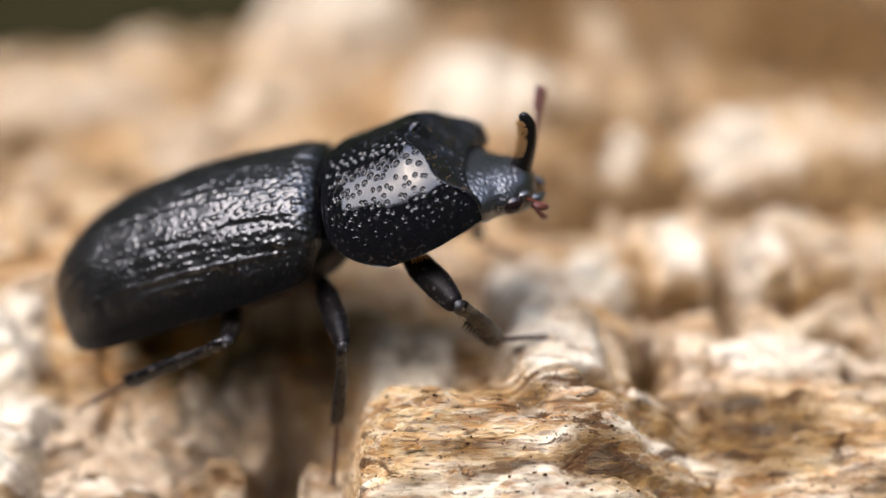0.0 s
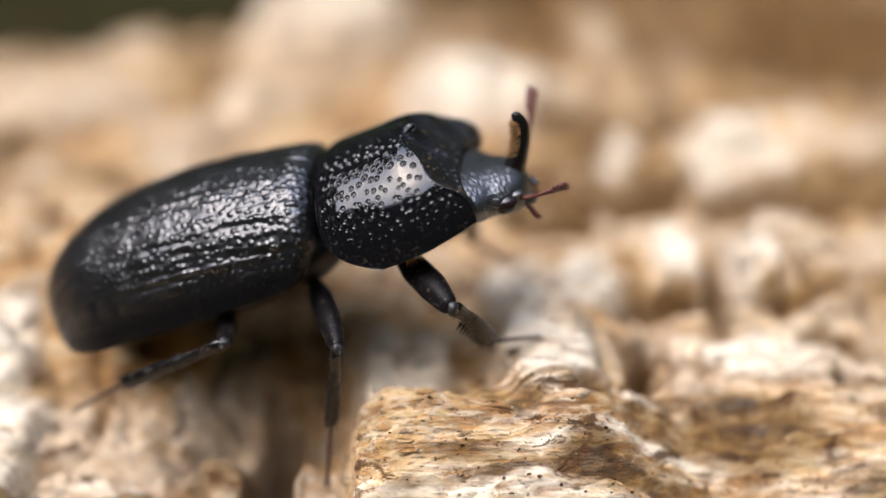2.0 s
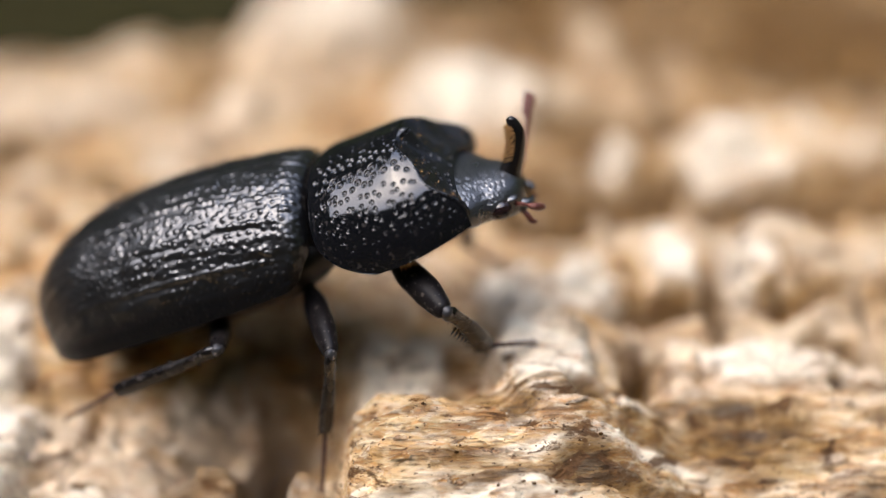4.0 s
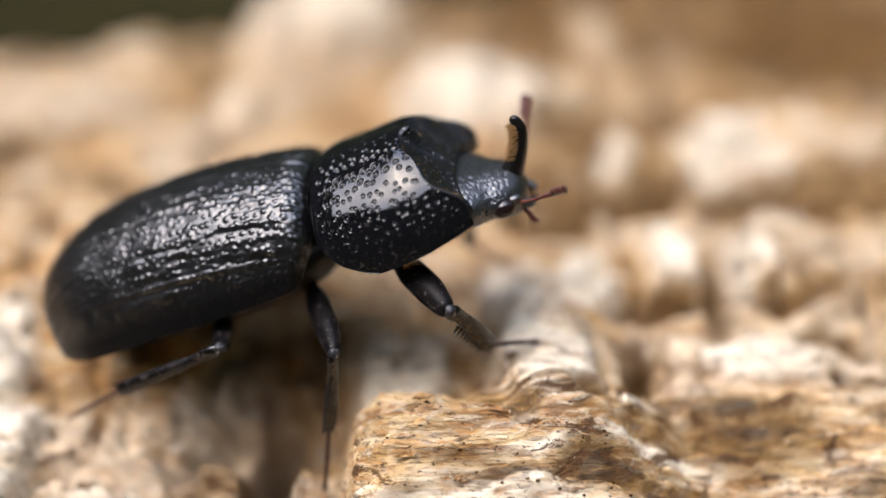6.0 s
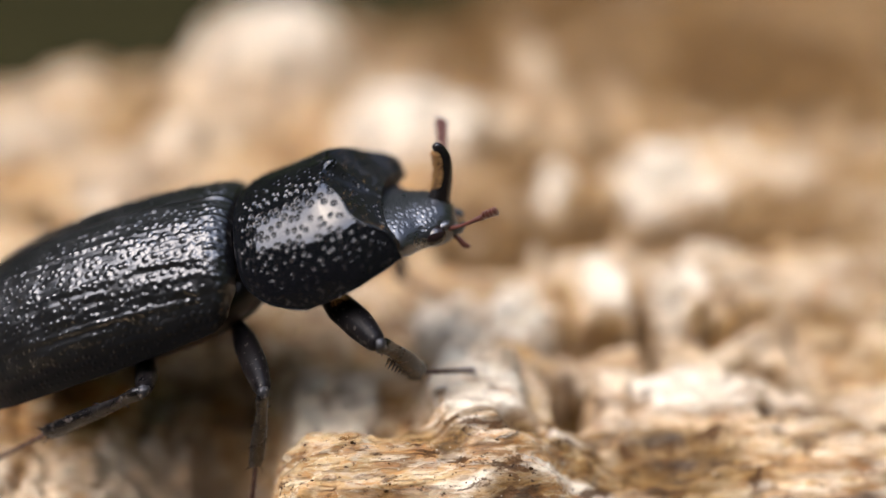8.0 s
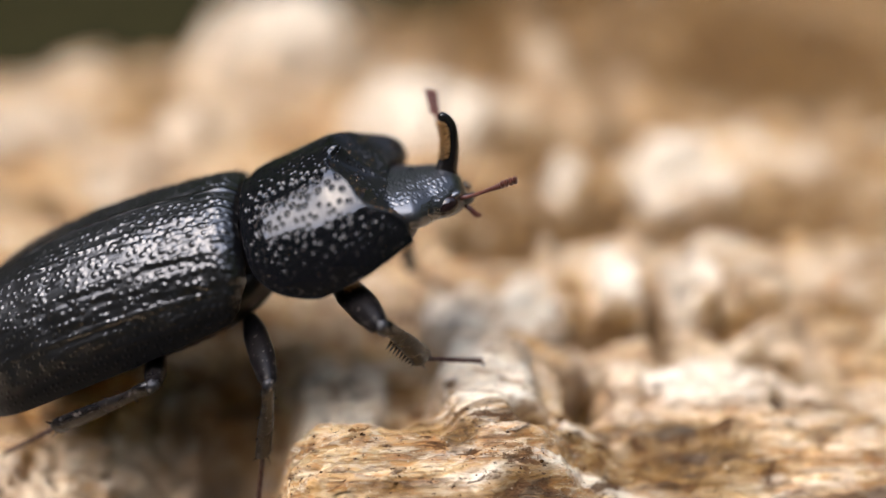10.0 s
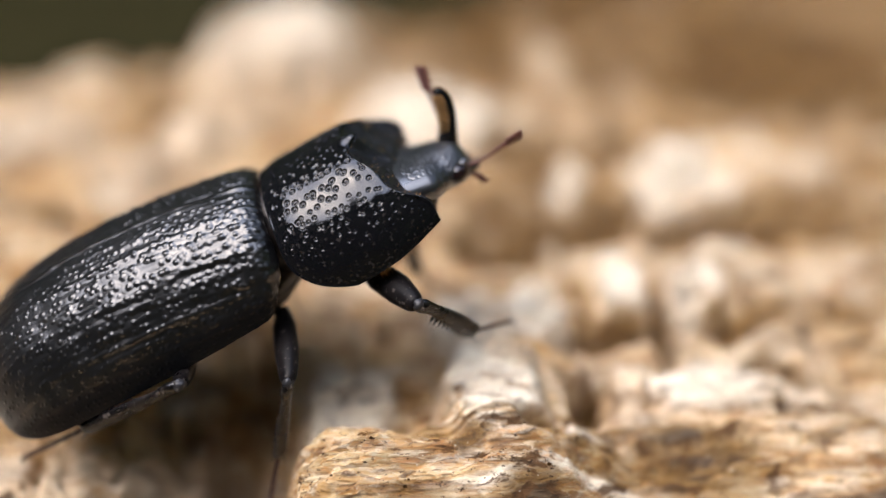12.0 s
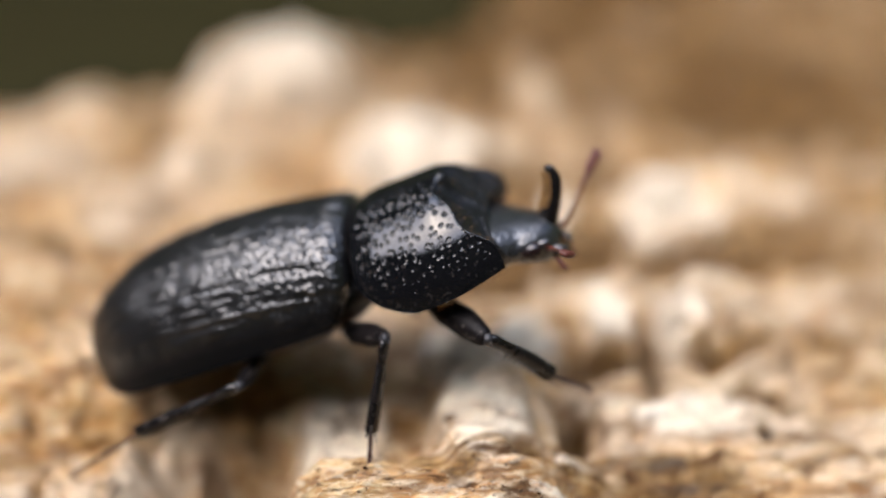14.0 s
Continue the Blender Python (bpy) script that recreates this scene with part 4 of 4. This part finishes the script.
MIDDLE_LEG = [
    (0, -0.08, -3.15, -1.63, -0.95, -3.28, -3.65, -1.5, -3.83, -5.16),
    (3, -0.09, -3.16, -1.62, -0.97, -3.28, -3.63, -1.55, -3.75, -5.16),
    (6, -0.09, -3.17, -1.59, -0.96, -3.31, -3.6, -1.56, -3.78, -5.12),
    (6.5, -0.08, -3.17, -1.59, -0.97, -3.31, -3.6, -1.58, -3.73, -5.13),
    (7.5, -0.04, -3.14, -1.61, -1.01, -3.19, -3.59, -1.69, -3.67, -5.07),
    (10, -0.25, -3.25, -1.47, -1.27, -3.2, -3.42, -2.03, -3.58, -4.89),
    (11, -0.47, -3.3, -1.46, -1.52, -3.22, -3.39, -2.36, -3.43, -4.85),
    (12, -0.89, -3.33, -1.36, -2.01, -3.42, -3.26, -2.94, -3.68, -4.66),
    (12.5, -1.03, -3.3, -1.46, -2.28, -3.46, -3.26, -3.19, -3.74, -4.67),
    (12.7, -0.58, -3.33, -0.92, -1.92, -3.54, -2.65, -2.83, -3.66, -4.08),
    (12.9, 0.17, -3, -0.48, -1.04, -4.52, -1.51, -2.5, -4.85, -2.32),
    (13, 0.35, -2.83, -0.35, -1.01, -3.69, -1.86, -2.18, -4.83, -2.32),
    (13.1, 0.46, -2.79, -0.46, -0.45, -2.94, -2.45, -1.09, -3.72, -3.81),
    (13.2, 0.48, -2.87, -0.74, -0.11, -3.41, -2.8, -0.41, -4.22, -4.26),
    (13.5, 0.48, -2.89, -0.88, -0.19, -3.29, -2.94, -0.50, -4.35, -4.10),
    (14, 0.54, -2.77, -0.6, -0.28, -3.71, -2.41, -0.66, -4.58, -3.62),
]
HIND_LEG = [
    (0, -2.63, -3.1, -0.99, -6.16, -3.02, -1.77, -9.03, -2.31, -3.14),
    (3, -2.57, -3.07, -1, -6.1, -2.96, -1.77, -8.96, -2.18, -3.13),
    (6, -2.58, -3.07, -0.97, -6.11, -2.98, -1.74, -9.0, -2.21, -3.09),
    (6.5, -2.55, -3.06, -0.96, -6.1, -2.88, -1.81, -8.99, -2.04, -3.12),
    (7.5, -2.54, -3.05, -0.96, -6.11, -2.69, -1.9, -9.0, -1.75, -3.23),
    (10, -2.63, -3.05, -0.83, -6.2, -2.46, -1.7, -9.05, -1.4, -3.0),
    (11, -2.83, -3.07, -0.7, -6.35, -2.21, -1.57, -9.13, -0.9, -2.85),
    (12, -2.99, -3.03, -0.52, -6.43, -2.05, -1.5, -9.27, -1.04, -2.52),
    (12.5, -2.67, -2.98, -0.62, -6.12, -2.05, -1.58, -9.0, -1.53, -2.48),
    (13.2, -2.82, -3.1, -0.8, -6.32, -2.86, -1.5, -9.24, -2.39, -2.33),
    (14, -3.09, -3.18, -0.86, -6.54, -3.41, -1.6, -9.35, -3.6, -2.68),
]
HIPS = {"front": (1.55, -1.45, -0.8), "middle": (-0.75, -1.4, -1.1), "hind": (-3.4, -1.1, -1.5)}
# left feet stay where they stand: knee in the beetle's space, ankle and toe on the log
LEFT_STANCE = {"front": ((2.9, 2.75, -1.35), (0.96, 20.65, 3.40), (1.80, 21.0, 2.65)), "middle": ((-0.9, 3.3, -1.6), (-2.0, 21.5, 3.3), (-2.2, 22.5, 2.5)),
               "hind": ((-4.0, 3.2, -1.6), (-7.0, 21.0, 3.1), (-8.6, 22.0, 2.3))}


def aim(origin, way, up=(0, 0, 1)):
    """A pose at origin whose x axis points along way."""
    x = Vector(way).normalized()
    y = Vector(up).cross(x)
    y = y.normalized() if y.length > 1e-4 else Vector((0, 1, 0))
    z = x.cross(y)
    m = Matrix((x, y, z)).transposed().to_4x4()
    m.translation = Vector(origin) * MM
    return m


def chain(parts, hip, lengths, rows):
    """Keys thigh, shin and foot from rows of (time, knee, ankle, toe)."""
    keyed = [[], [], []]
    for t, *joints in rows:
        at = Vector(hip)
        for k, (point, size) in enumerate(zip(joints, lengths)):
            way = (Vector(point) - at).normalized()
            keyed[k].append((t, aim(at, way, (0.2, -0.3, 1) if k else (1, 0, 0.4))))
            at = at + way * size
    for ob, r in zip(parts, keyed):
        if r[-1][0] < 14:
            r.append((14, r[-1][1]))
        walk(ob, r)


def bend(hip, knee, ankle, l1, l2):
    """The knee of two rigid limbs between hip and ankle, nearest to a wished knee."""
    hip, knee, ankle = Vector(hip), Vector(knee), Vector(ankle)
    d = ankle - hip
    far = min(d.length, 0.999 * (l1 + l2))
    d.normalize()
    a = (l1 * l1 - l2 * l2 + far * far) / (2 * far)
    h = math.sqrt(max(l1 * l1 - a * a, 0))
    side = (knee - hip) - (knee - hip).dot(d) * d
    return hip + d * a + side.normalized() * h


def motions(body, head, feelers, legs):
    places = [(t, pose(x * MM, y * MM, z * MM, a, b, c)) for t, x, y, z, a, b, c in BODY_ROWS]
    walk(body, places)
    walk(head, [(t, pose(x * MM, y * MM, z * MM, a, b, c)) for t, x, y, z, a, b, c in HEAD_ROWS])
    for ob, rows, y in ((feelers[0], RIGHT_FEELER, -0.62), (feelers[1], LEFT_FEELER, 0.62)):
        walk(ob, [(t, aim((1.25, y, -0.40), d, (-1, 0, 0.3))) for t, *d in rows])
    for kind, rows in (("front", FRONT_LEG), ("middle", MIDDLE_LEG), ("hind", HIND_LEG)):
        chain(legs[kind, -1], HIPS[kind], LENGTHS[kind], [(r[0], r[1:4], r[4:7], r[7:10]) for r in rows])
        knee, ankle, toe = LEFT_STANCE[kind]
        hip = (HIPS[kind][0], -HIPS[kind][1], HIPS[kind][2])
        left = []
        for t, m in places:
            back = m.inverted()
            a, b = (back @ (Vector(ankle) * MM)) / MM, (back @ (Vector(toe) * MM)) / MM
            left.append((t, bend(hip, knee, a, *LENGTHS[kind][:2]), a, b))
        chain(legs[kind, 1], hip, LENGTHS[kind], left)


forest_floor()
treeline()
log = rotten_log()
beetle = build_beetle()
splinters(log)
crumbs(log)
motions(*beetle)
